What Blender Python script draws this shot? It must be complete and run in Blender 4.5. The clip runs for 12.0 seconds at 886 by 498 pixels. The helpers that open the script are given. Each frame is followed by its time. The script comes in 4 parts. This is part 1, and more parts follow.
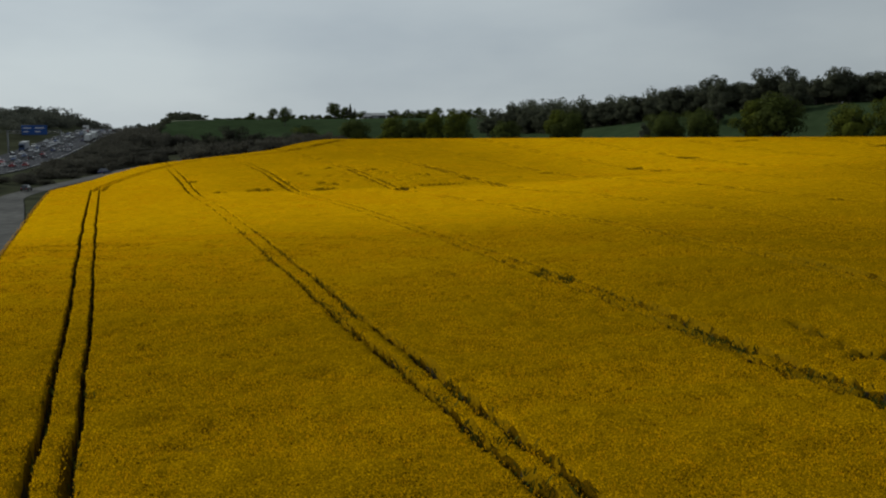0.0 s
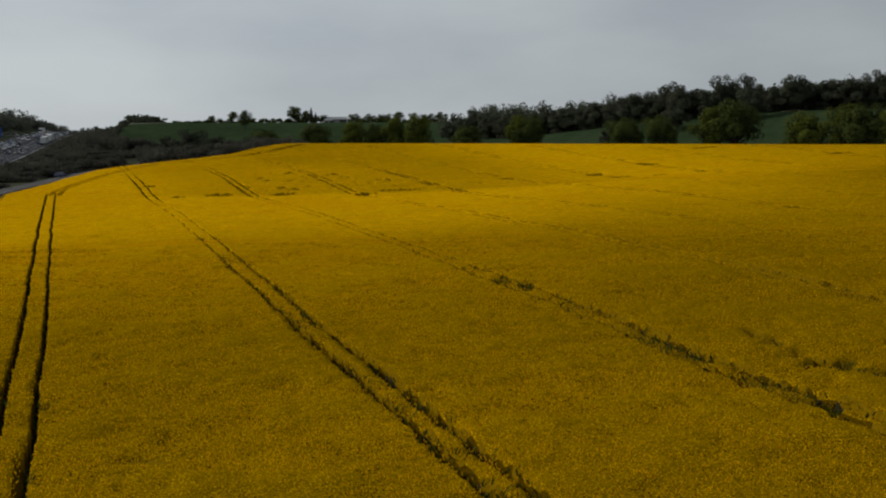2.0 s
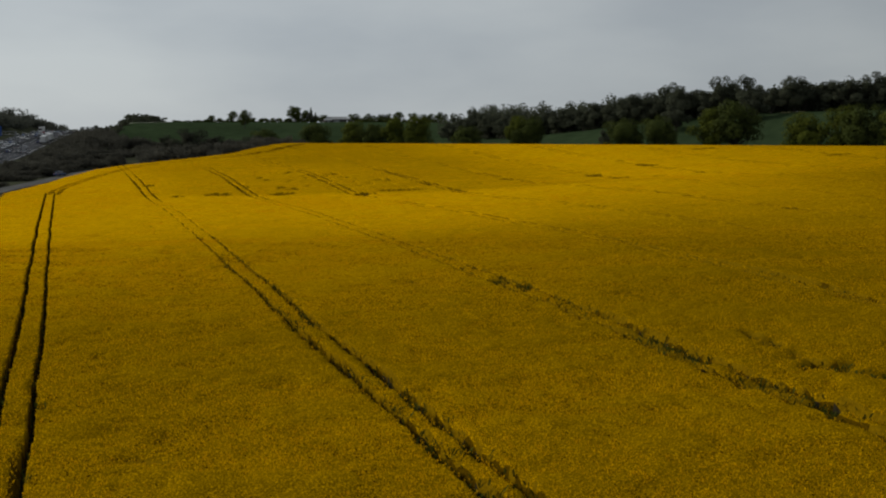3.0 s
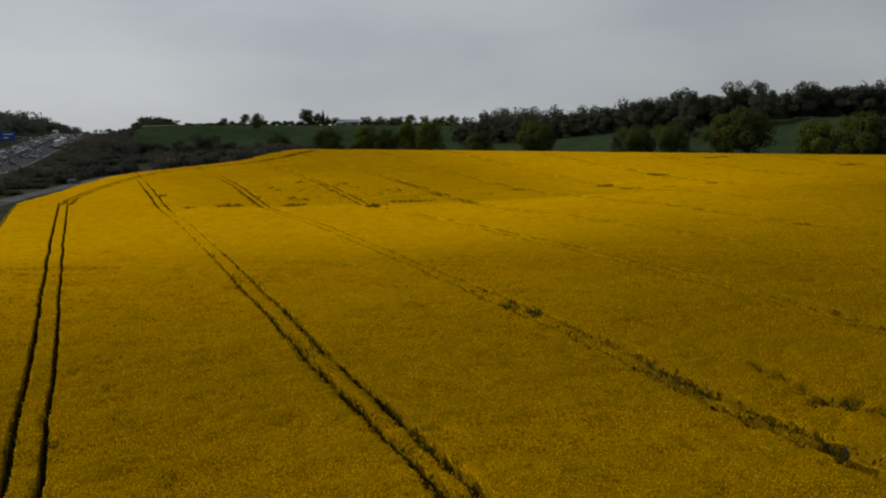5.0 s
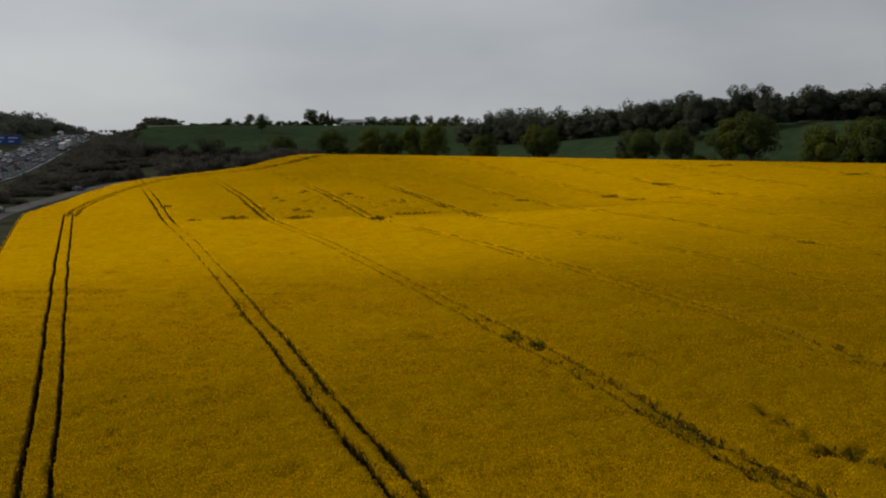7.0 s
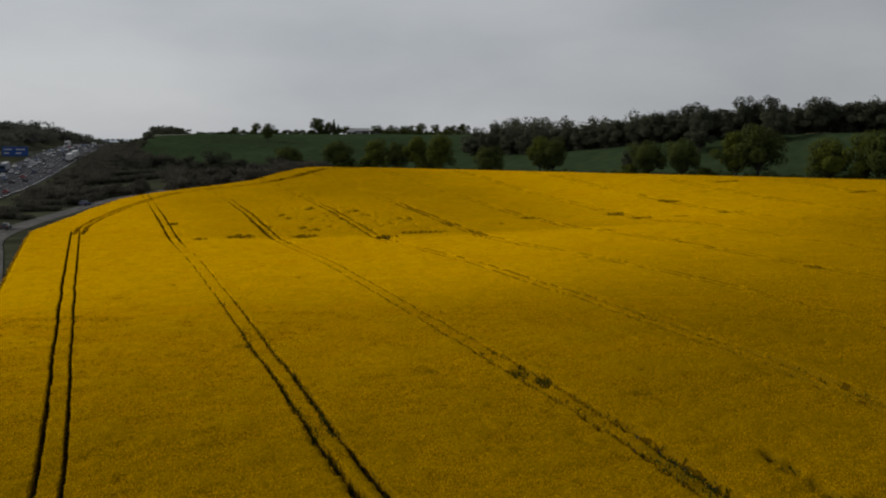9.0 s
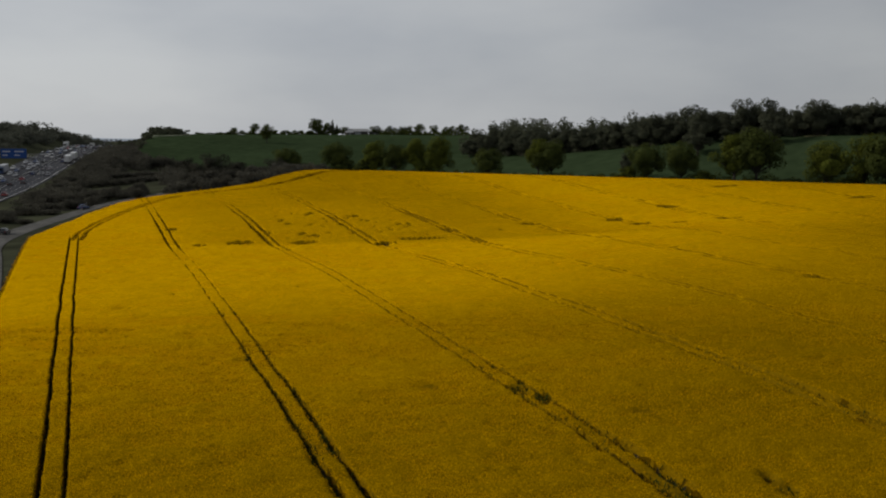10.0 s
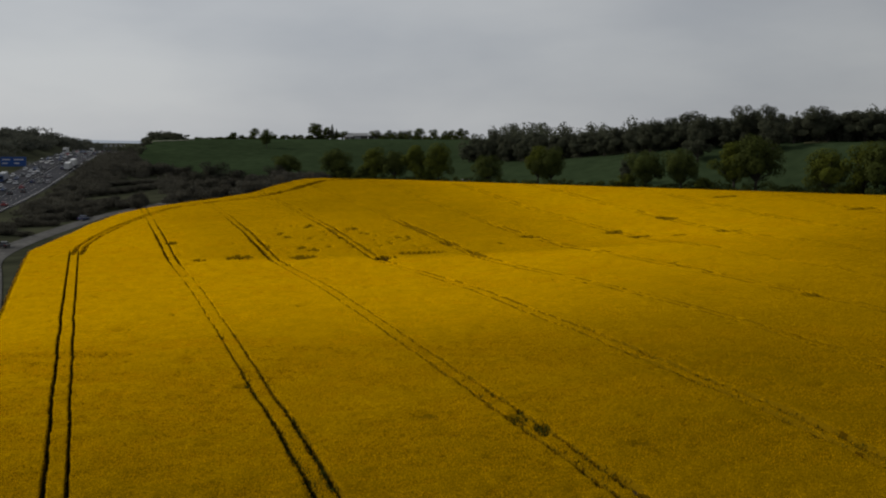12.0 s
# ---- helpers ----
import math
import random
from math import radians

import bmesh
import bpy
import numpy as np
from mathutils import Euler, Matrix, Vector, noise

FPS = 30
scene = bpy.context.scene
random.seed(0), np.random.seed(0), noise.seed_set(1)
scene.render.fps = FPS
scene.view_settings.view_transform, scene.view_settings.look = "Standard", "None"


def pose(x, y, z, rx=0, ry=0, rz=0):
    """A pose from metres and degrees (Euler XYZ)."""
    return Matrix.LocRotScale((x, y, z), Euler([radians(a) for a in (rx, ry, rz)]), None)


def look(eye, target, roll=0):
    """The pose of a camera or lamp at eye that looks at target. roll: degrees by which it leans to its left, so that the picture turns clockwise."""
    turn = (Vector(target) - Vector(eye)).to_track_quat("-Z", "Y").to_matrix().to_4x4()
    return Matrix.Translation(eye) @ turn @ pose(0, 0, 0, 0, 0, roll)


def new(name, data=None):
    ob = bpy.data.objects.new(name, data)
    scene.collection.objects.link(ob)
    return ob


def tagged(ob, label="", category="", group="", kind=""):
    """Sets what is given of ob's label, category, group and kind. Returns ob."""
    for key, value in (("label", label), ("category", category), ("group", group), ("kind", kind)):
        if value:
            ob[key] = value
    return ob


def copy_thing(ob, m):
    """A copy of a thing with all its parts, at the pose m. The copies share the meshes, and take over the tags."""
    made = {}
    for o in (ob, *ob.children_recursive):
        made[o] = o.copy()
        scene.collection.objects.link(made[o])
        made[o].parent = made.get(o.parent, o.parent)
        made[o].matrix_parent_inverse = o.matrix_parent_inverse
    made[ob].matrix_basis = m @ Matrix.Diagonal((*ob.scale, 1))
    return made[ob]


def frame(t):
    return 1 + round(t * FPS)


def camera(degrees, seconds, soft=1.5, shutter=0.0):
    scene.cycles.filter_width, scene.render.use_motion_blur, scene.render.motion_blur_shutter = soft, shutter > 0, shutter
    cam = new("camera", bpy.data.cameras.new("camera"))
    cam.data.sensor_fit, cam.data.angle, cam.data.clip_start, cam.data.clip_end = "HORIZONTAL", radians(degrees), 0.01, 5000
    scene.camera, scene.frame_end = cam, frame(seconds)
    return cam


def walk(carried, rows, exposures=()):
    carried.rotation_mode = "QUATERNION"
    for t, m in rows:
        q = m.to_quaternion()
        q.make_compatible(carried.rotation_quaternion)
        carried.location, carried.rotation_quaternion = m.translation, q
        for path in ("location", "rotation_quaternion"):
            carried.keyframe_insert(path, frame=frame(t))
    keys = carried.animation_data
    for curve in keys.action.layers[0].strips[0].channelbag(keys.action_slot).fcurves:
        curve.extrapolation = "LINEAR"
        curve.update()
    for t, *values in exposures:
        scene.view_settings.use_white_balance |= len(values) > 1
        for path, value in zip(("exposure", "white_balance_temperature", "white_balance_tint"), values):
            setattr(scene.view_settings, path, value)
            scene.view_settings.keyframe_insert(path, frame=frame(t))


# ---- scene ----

# ---------------------------------------------------------------- camera
def shot(x, y, z, yaw, pitch, roll):
    return pose(x, y, z, 90 + pitch, 0, yaw) @ pose(0, 0, 0, 0, 0, roll)


# seconds, x, y, z, yaw, pitch, roll of the climbing drone
FLIGHT = [
    (0.0, -0.29, -0.30, 15.75, 1.419, -6.329, -0.436),
    (0.1, -0.30, -0.30, 15.77, 0.060, -6.420, -0.400),
    (0.2, -0.30, -0.30, 15.80, -0.700, -6.580, -0.360),
    (0.3, -0.31, -0.31, 15.83, -1.030, -6.640, -0.330),
    (0.4, -0.32, -0.31, 15.85, -1.180, -6.490, -0.300),
    (0.5, -0.33, -0.32, 15.87, -1.244, -6.440, -0.284),
    (1.0, -0.29, -0.36, 15.91, -1.277, -6.207, -0.206),
    (1.5, -0.22, -0.36, 16.00, -0.674, -5.999, -0.169),
    (2.0, -0.17, -0.29, 16.07, -0.745, -6.114, -0.101),
    (2.5, -0.14, -0.31, 16.09, -0.710, -6.132, -0.034),
    (3.0, -0.07, -0.28, 16.09, -0.769, -6.106, 0.075),
    (5.0, 0.06, -0.19, 18.40, -0.113, -6.106, 0.101),
    (5.5, 0.13, -0.12, 19.20, 0.154, -6.241, 0.113),
    (6.0, 0.13, -0.00, 20.06, 0.022, -6.460, 0.118),
    (6.5, 0.18, 0.07, 20.88, 0.121, -6.354, 0.114),
    (7.0, 0.16, 0.06, 21.77, 0.149, -6.328, 0.088),
    (9.0, 0.17, 0.26, 24.66, 0.482, -6.042, 0.112),
    (9.5, 0.10, 0.30, 25.61, 0.447, -6.274, 0.124),
    (10.0, 0.08, 0.32, 26.23, 0.395, -6.108, 0.150),
    (10.5, 0.10, 0.37, 26.94, 0.585, -5.945, 0.093),
    (11.0, 0.13, 0.39, 27.59, 0.727, -6.129, 0.099),
    (11.5, 0.12, 0.44, 28.37, 0.502, -6.054, 0.070),
    (12.0, 0.16, 0.48, 29.10, 0.396, -6.070, 0.028),
]
cam = camera(46.3, 12.0, soft=2.1)
# the clip's camera starts a little brighter and greener and settles
SETTLE = [(0.0, 0.10, 6150, 3), (0.5, 0.09, 6150, 3), (1.5, 0.06, 6250, 5), (3.0, 0.01, 6350, 6), (6.0, 0.0, 6450, 9), (9.0, 0.0, 6500, 10), (12.0, -0.02, 6500, 10)]
walk(cam, [(t, shot(*r)) for t, *r in FLIGHT], SETTLE)

# ---------------------------------------------------------------- sky and sun
world = bpy.data.worlds.new("overcast")
scene.world = world
world.use_nodes = True
wt = world.node_tree
wt.nodes.clear()


def wnode(kind, **values):
    n = wt.nodes.new(kind)
    for k, v in values.items():
        n.inputs[k].default_value = v
    return n


w_out = wt.nodes.new("ShaderNodeOutputWorld")
w_bg = wnode("ShaderNodeBackground", Strength=0.93)
w_sky = wt.nodes.new("ShaderNodeTexSky")
w_sky.sky_type = "NISHITA"
w_sky.sun_disc = False
w_sky.sun_elevation, w_sky.sun_rotation = radians(29), radians(-75)
w_co = wt.nodes.new("ShaderNodeTexCoord")
w_map = wt.nodes.new("ShaderNodeMapping")
w_map.inputs["Scale"].default_value = (1.5, 1.5, 4.5)
w_noise = wnode("ShaderNodeTexNoise", Scale=2.0, Detail=5.0, Roughness=0.5)
w_ramp = wt.nodes.new("ShaderNodeValToRGB")
w_ramp.color_ramp.elements[0].position, w_ramp.color_ramp.elements[0].color = 0.34, (0.345, 0.364, 0.395, 1)
w_ramp.color_ramp.elements[1].position, w_ramp.color_ramp.elements[1].color = 0.69, (0.452, 0.466, 0.480, 1)
# brighter veil of cloud on the side of the hidden sun
w_dot = wt.nodes.new("ShaderNodeVectorMath")
w_dot.operation = "DOT_PRODUCT"
w_dot.inputs[1].default_value = Vector((-0.62, 0.78, 0.16)).normalized()
w_glow = wt.nodes.new("ShaderNodeMapRange")
w_glow.inputs["From Min"].default_value, w_glow.inputs["From Max"].default_value = 0.3, 1.0
w_glow.inputs["To Min"].default_value, w_glow.inputs["To Max"].default_value = 0.78, 1.32
w_mul = wt.nodes.new("ShaderNodeMix")
w_mul.data_type, w_mul.blend_type = "RGBA", "MULTIPLY"
w_mul.inputs[0].default_value = 1.0
w_scale = wt.nodes.new("ShaderNodeVectorMath")
w_scale.operation = "SCALE"
w_scale.inputs["Scale"].default_value = 0.08
w_mix = wt.nodes.new("ShaderNodeMix")
w_mix.data_type = "RGBA"
w_mix.inputs[0].default_value = 0.92
ln = wt.links.new
ln(w_co.outputs["Generated"], w_map.inputs["Vector"])
ln(w_map.outputs[0], w_noise.inputs["Vector"])
ln(w_noise.outputs["Fac"], w_ramp.inputs[0])
ln(w_co.outputs["Generated"], w_dot.inputs[0])
ln(w_dot.outputs["Value"], w_glow.inputs["Value"])
ln(w_ramp.outputs[0], w_mul.inputs[6])
ln(w_glow.outputs[0], w_mul.inputs[7])
ln(w_sky.outputs[0], w_scale.inputs[0])
ln(w_scale.outputs[0], w_mix.inputs[6])
ln(w_mul.outputs[2], w_mix.inputs[7])
ln(w_mix.outputs[2], w_bg.inputs["Color"])
ln(w_bg.outputs[0], w_out.inputs[0])

sun = new("sun", bpy.data.lights.new("sun", "SUN"))
sun.data.energy, sun.data.angle, sun.data.color = 1.85, radians(10), (1.0, 0.93, 0.82)
sun.matrix_world = look((-80, 22, 46), (0, 0, 0))


# ---------------------------------------------------------------- materials
def material(name, colors, scale=1.0, detail=6.0, rough=0.9, bump=0.0, bump_scale=8.0, island=0.0, metal=0.0, big=0.0, big_scale=0.02, spec=0.3):
    """Two-scale noise between the given colours, with bump and, if asked, a change from piece to piece."""
    m = bpy.data.materials.new(name)
    m.use_nodes = True
    t = m.node_tree
    b = t.nodes["Principled BSDF"]
    b.inputs["Roughness"].default_value, b.inputs["Metallic"].default_value = rough, metal
    b.inputs["Specular IOR Level"].default_value = spec
    co = t.nodes.new("ShaderNodeTexCoord")
    n = t.nodes.new("ShaderNodeTexNoise")
    n.inputs["Scale"].default_value, n.inputs["Detail"].default_value = scale, detail
    t.links.new(co.outputs["Object"], n.inputs["Vector"])
    r = t.nodes.new("ShaderNodeValToRGB")
    e = r.color_ramp.elements
    while len(e) < len(colors):
        e.new(0.5)
    for k, c in enumerate(colors):
        e[k].position = 0.3 + 0.4 * k / max(1, len(colors) - 1)
        e[k].color = (*c, 1)
    t.links.new(n.outputs["Fac"], r.inputs[0])
    out = r.outputs[0]
    if island or big:
        h = t.nodes.new("ShaderNodeHueSaturation")
        t.links.new(out, h.inputs["Color"])
        v = None
        if island:
            g = t.nodes.new("ShaderNodeNewGeometry")
            k = t.nodes.new("ShaderNodeMapRange")
            k.inputs["To Min"].default_value, k.inputs["To Max"].default_value = 1 - island, 1 + island
            t.links.new(g.outputs["Random Per Island"], k.inputs["Value"])
            v = k.outputs[0]
        if big:
            q = t.nodes.new("ShaderNodeTexNoise")
            q.inputs["Scale"].default_value, q.inputs["Detail"].default_value = big_scale, 3
            t.links.new(co.outputs["Object"], q.inputs["Vector"])
            k = t.nodes.new("ShaderNodeMapRange")
            k.inputs["From Min"].default_value, k.inputs["From Max"].default_value = 0.3, 0.7
            k.inputs["To Min"].default_value, k.inputs["To Max"].default_value = 1 - big, 1 + big
            t.links.new(q.outputs["Fac"], k.inputs["Value"])
            if v is None:
                v = k.outputs[0]
            else:
                p = t.nodes.new("ShaderNodeMath")
                p.operation = "MULTIPLY"
                t.links.new(v, p.inputs[0])
                t.links.new(k.outputs[0], p.inputs[1])
                v = p.outputs[0]
        t.links.new(v, h.inputs["Value"])
        out = h.outputs[0]
    t.links.new(out, b.inputs["Base Color"])
    if bump:
        n2 = t.nodes.new("ShaderNodeTexNoise")
        n2.inputs["Scale"].default_value, n2.inputs["Detail"].default_value = bump_scale, 4
        t.links.new(co.outputs["Object"], n2.inputs["Vector"])
        bp = t.nodes.new("ShaderNodeBump")
        bp.inputs["Strength"].default_value, bp.inputs["Distance"].default_value = bump, 0.1
        t.links.new(n2.outputs["Fac"], bp.inputs["Height"])
        t.links.new(bp.outputs[0], b.inputs["Normal"])
    return m


M_PETAL = material("rape_petals", [(0.60, 0.317, 0.0), (0.775, 0.425, 0.0)], 3.0, 4, 1.0, island=0.12, spec=0.0)


def thin_petals(m, share=0.35):
    """Petals and leaves let part of the light through."""
    t = m.node_tree
    b = t.nodes["Principled BSDF"]
    src = b.inputs["Base Color"].links[0].from_socket
    tr = t.nodes.new("ShaderNodeBsdfTranslucent")
    mx = t.nodes.new("ShaderNodeMixShader")
    mx.inputs[0].default_value = share
    t.links.new(src, tr.inputs["Color"])
    t.links.new(b.outputs[0], mx.inputs[1])
    t.links.new(tr.outputs[0], mx.inputs[2])
    t.links.new(mx.outputs[0], t.nodes["Material Output"].inputs["Surface"])


# far petals are a brighter copy; the hollow's brightness is painted in
M_PETAL_FAR = material("rape_petals_far", [(0.74, 0.398, 0.0), (0.82, 0.448, 0.0)], 3.0, 4, 1.0, island=0.05, spec=0.0)
thin_petals(M_PETAL)
thin_petals(M_PETAL_FAR)


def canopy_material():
    """Flower heads over leaf and bud; painted light and dark sets the flower share."""
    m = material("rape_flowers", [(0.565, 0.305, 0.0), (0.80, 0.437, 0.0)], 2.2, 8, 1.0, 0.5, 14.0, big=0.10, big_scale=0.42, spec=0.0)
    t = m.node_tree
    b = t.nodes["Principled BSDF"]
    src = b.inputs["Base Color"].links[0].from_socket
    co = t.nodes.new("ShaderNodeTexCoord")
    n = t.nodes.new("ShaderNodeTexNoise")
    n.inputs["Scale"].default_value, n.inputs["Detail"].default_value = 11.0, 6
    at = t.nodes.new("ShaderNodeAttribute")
    at.attribute_name = "painted_light"
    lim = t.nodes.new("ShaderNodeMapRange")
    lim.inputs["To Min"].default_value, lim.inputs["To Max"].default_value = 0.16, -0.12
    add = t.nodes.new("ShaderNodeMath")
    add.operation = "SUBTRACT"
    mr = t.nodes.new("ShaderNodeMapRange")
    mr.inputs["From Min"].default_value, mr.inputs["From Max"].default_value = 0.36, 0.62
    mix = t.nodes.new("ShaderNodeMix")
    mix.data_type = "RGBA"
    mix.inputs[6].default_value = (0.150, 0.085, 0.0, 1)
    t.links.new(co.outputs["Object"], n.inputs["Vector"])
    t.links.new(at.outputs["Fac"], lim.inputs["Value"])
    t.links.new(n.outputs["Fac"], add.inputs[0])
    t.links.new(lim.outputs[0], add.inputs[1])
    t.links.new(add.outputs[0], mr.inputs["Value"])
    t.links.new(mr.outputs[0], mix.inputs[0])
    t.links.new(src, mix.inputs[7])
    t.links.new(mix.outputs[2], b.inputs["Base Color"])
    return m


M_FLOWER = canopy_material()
M_STEM = material("rape_stems", [(0.056, 0.031, 0.001), (0.115, 0.064, 0.001)], 5.0, 6, 1.0, 0.6, 12, spec=0.0)
M_THIN = material("thin_rape", [(0.14, 0.082, 0.001), (0.25, 0.142, 0.002)], 4.0, 6, 1.0, 0.5, 12, spec=0.0)
M_LEAFY = material("rape_leaves", [(0.035, 0.045, 0.006), (0.085, 0.090, 0.012)], 3.0, 4, 0.95, island=0.4, spec=0.02)
M_SOIL = material("dark_soil", [(0.022, 0.018, 0.010), (0.05, 0.04, 0.02)], 3.0, 8, 1.0, 0.6, 14, spec=0.0)
M_WHEAT = material("young_wheat", [(0.026, 0.041, 0.019), (0.040, 0.060, 0.028)], 0.15, 8, 1.0, 0.3, 2.0, big=0.18, big_scale=0.012, spec=0.0)
M_GRASS = material("rough_grass", [(0.036, 0.039, 0.025), (0.064, 0.068, 0.042)], 0.12, 9, 1.0, 0.4, 1.5, big=0.25, big_scale=0.02, spec=0.0)
M_TARMAC = material("tarmac", [(0.028, 0.030, 0.036), (0.050, 0.052, 0.061)], 0.4, 9, 0.95, 0.2, 20, big=0.15, big_scale=0.05, spec=0.08)
M_LANE = material("worn_road", [(0.064, 0.064, 0.062), (0.125, 0.122, 0.115)], 0.5, 9, 0.95, 0.2, 20, big=0.2, big_scale=0.08, spec=0.05)
M_PAINT = material("road_paint", [(0.55, 0.55, 0.53), (0.72, 0.72, 0.70)], 2.0, 4, 0.7)
M_OAK = material("oak_leaves", [(0.048, 0.061, 0.016), (0.086, 0.104, 0.025)], 0.35, 4, 0.8, island=0.15, big=0.2, big_scale=0.15, spec=0.03)
M_YOUNG = material("spring_leaves", [(0.070, 0.085, 0.014), (0.120, 0.136, 0.021)], 0.35, 4, 0.8, island=0.15, big=0.2, big_scale=0.15, spec=0.03)
M_WOODLEAF = material("woodland_leaves", [(0.076, 0.083, 0.055), (0.098, 0.107, 0.070)], 0.2, 4, 0.85, island=0.06, big=0.25, big_scale=0.05, spec=0.03)
M_SCRUB = material("scrub_twigs", [(0.073, 0.070, 0.055), (0.102, 0.098, 0.077)], 0.3, 4, 0.9, island=0.07, big=0.25, big_scale=0.06, spec=0.03)
M_TWIG = material("budding_twigs", [(0.040, 0.040, 0.030), (0.064, 0.063, 0.046)], 0.3, 4, 0.9, island=0.08, big=0.2, big_scale=0.1, spec=0.02)
# separate leaf colour, lightened and greyed to carry the hill's haze
M_HILL = material("hazed_hill_leaves", [(0.074, 0.079, 0.064), (0.100, 0.106, 0.084)], 0.05, 4, 0.9, island=0.04, big=0.2, big_scale=0.01, spec=0.0)
M_BARK = material("bark", [(0.03, 0.025, 0.02), (0.07, 0.06, 0.05)], 3.0, 8, 0.95, 0.5, 9)
M_RESERVE = material("weathered_barrier_steel", [(0.05, 0.05, 0.05), (0.09, 0.09, 0.09)], 2.0, 6, 0.7, metal=0.3)
M_STEEL = material("galvanised_steel", [(0.16, 0.165, 0.17), (0.26, 0.265, 0.27)], 2.0, 6, 0.5, metal=0.6)
M_SIGN = material("blue_sign_sheet", [(0.012, 0.055, 0.22), (0.016, 0.07, 0.27)], 0.6, 4, 0.5)
M_GLASS = material("car_glass", [(0.01, 0.012, 0.015), (0.02, 0.024, 0.03)], 1.0, 3, 0.08, spec=0.6)
M_TYRE = material("tyre_rubber", [(0.012, 0.012, 0.012), (0.03, 0.03, 0.03)], 9.0, 4, 0.85)
M_LAMP_R = material("red_lens", [(0.25, 0.01, 0.01), (0.35, 0.02, 0.02)], 4.0, 3, 0.3)
M_CHALK = material("pale_track", [(0.26, 0.24, 0.20), (0.40, 0.38, 0.33)], 0.5, 8, 0.95, 0.3, 6)
M_DRY = material("dry_grass", [(0.10, 0.105, 0.055), (0.17, 0.165, 0.09)], 0.6, 8, 1.0, 0.3, 6, spec=0.0)
M_ROOF = material("pale_sheet_roof", [(0.22, 0.225, 0.23), (0.34, 0.345, 0.35)], 0.6, 6, 0.7)
M_BARN = material("weathered_boarding", [(0.05, 0.045, 0.04), (0.11, 0.10, 0.09)], 0.8, 6, 0.9)
# haze is put into the far hills' colour and a faint glow
M_FAR = material("hazed_far_country", [(0.10, 0.12, 0.15), (0.14, 0.16, 0.18)], 0.004, 5, 1.0, spec=0.0)
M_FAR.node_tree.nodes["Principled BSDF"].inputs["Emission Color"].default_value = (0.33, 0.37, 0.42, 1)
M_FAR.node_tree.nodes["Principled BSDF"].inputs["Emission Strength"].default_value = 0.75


for leafy, share in ((M_OAK, 0.40), (M_YOUNG, 0.40), (M_WOODLEAF, 0.50), (M_SCRUB, 0.35), (M_TWIG, 0.3), (M_HILL, 0.4), (M_LEAFY, 0.18)):
    thin_petals(leafy, share)


def paint(name, c):
    return material(name, [tuple(0.85 * v for v in c), c], 1.5, 4, 0.28, spec=0.5)


# ---------------------------------------------------------------- shape of the land
def sstep(a, b, v):
    t = np.clip((np.asarray(v, float) - a) / (b - a), 0, 1)
    return t * t * (3 - 2 * t)


LEAN = 0.351          # the wheel tracks lean to the west as they run north
KNOT_S = np.array([-400, -100, 0, 60, 100, 160, 200, 240, 281, 315, 390, 470, 900.0])
KNOT_Z = np.array([-6, -1.6, 0.1, 1.7, 3.2, 4.6, 7.0, 10.8, 14.1, 13.2, 8.5, 7.5, 7.5])
SLOPE = np.zeros(13)
SLOPE[1:-1] = (KNOT_Z[2:] - KNOT_Z[:-2]) / (KNOT_S[2:] - KNOT_S[:-2])


FOLD_V = np.array([-60, -42, -32, -11, 9, 31, 52, 74, 94, 150, 200.0])
FOLD_Z = np.array([-0.3, -0.3, -0.2, 1.25, 1.9, 1.75, 0.9, -0.6, -1.2, -1.0, 0.0])


def swell(x, y):
    """Top of the crop: a long roll of land with its crest across the view, folded where the far slope begins."""
    x, y = np.asarray(x, float), np.asarray(y, float)
    s = np.clip(0.6 * x + 0.8 * y, -399.9, 899.9)
    i = np.clip(np.searchsorted(KNOT_S, s) - 1, 0, 11)
    h = KNOT_S[i + 1] - KNOT_S[i]
    t = (s - KNOT_S[i]) / h
    z = ((2 * t**3 - 3 * t**2 + 1) * KNOT_Z[i] + (t**3 - 2 * t**2 + t) * h * SLOPE[i]
         + (3 * t**2 - 2 * t**3) * KNOT_Z[i + 1] + (t**3 - t**2) * h * SLOPE[i + 1])
    rise = 1 - (1 - np.clip((y - 211) / 40, 0, 1)) ** 1.35
    fold = np.interp(x + LEAN * (y - 80), FOLD_V, FOLD_Z) * rise * sstep(350, 285, y) * sstep(290, 255, s)
    shoulder = (0.5 * sstep(-5, 25, x) * sstep(65, 95, y) + 0.8 * sstep(5, 45, x) * sstep(120, 185, y)) * sstep(240, 195, y) * sstep(150, 90, x)
    return z + fold + shoulder


# edge of the rape field: north end of each lane v, where v is the x that a lane has at y = 80
EDGE_V = np.array([-42.6, -36, -28.8, -18, -5, 6, 20, 33, 46, 69, 106, 150, 194, 238.0])
EDGE_Y = np.array([231, 261, 287, 313, 329, 336, 344, 353, 371, 398, 382, 337, 292, 247.0])


def lane_x(v, y):
    return v - LEAN * (y - 80)


BEND_V = np.array([-42.6, -31.1, -9.7, 12.7, 36.8, 61, 86, 110, 134, 238.0])
BEND_FAR = np.array([0, 0.1, -0.8, -2.2, -5.6, -9.3, -11.6, -14.2, -18, -20.0])


def drift(v, y):
    """The lanes swing west a little where they enter the far slope."""
    return np.interp(v, BEND_V, BEND_FAR) * sstep(170 - 45 * sstep(40, 65, v), 218, y)


def bent_x(v, y):
    return lane_x(v + drift(v, y), y)


def lane_of(x, y):
    """The lane v through a place."""
    v = x + LEAN * (y - 80)
    for _ in range(3):
        v = x + LEAN * (y - 80) - drift(v, y)
    return v


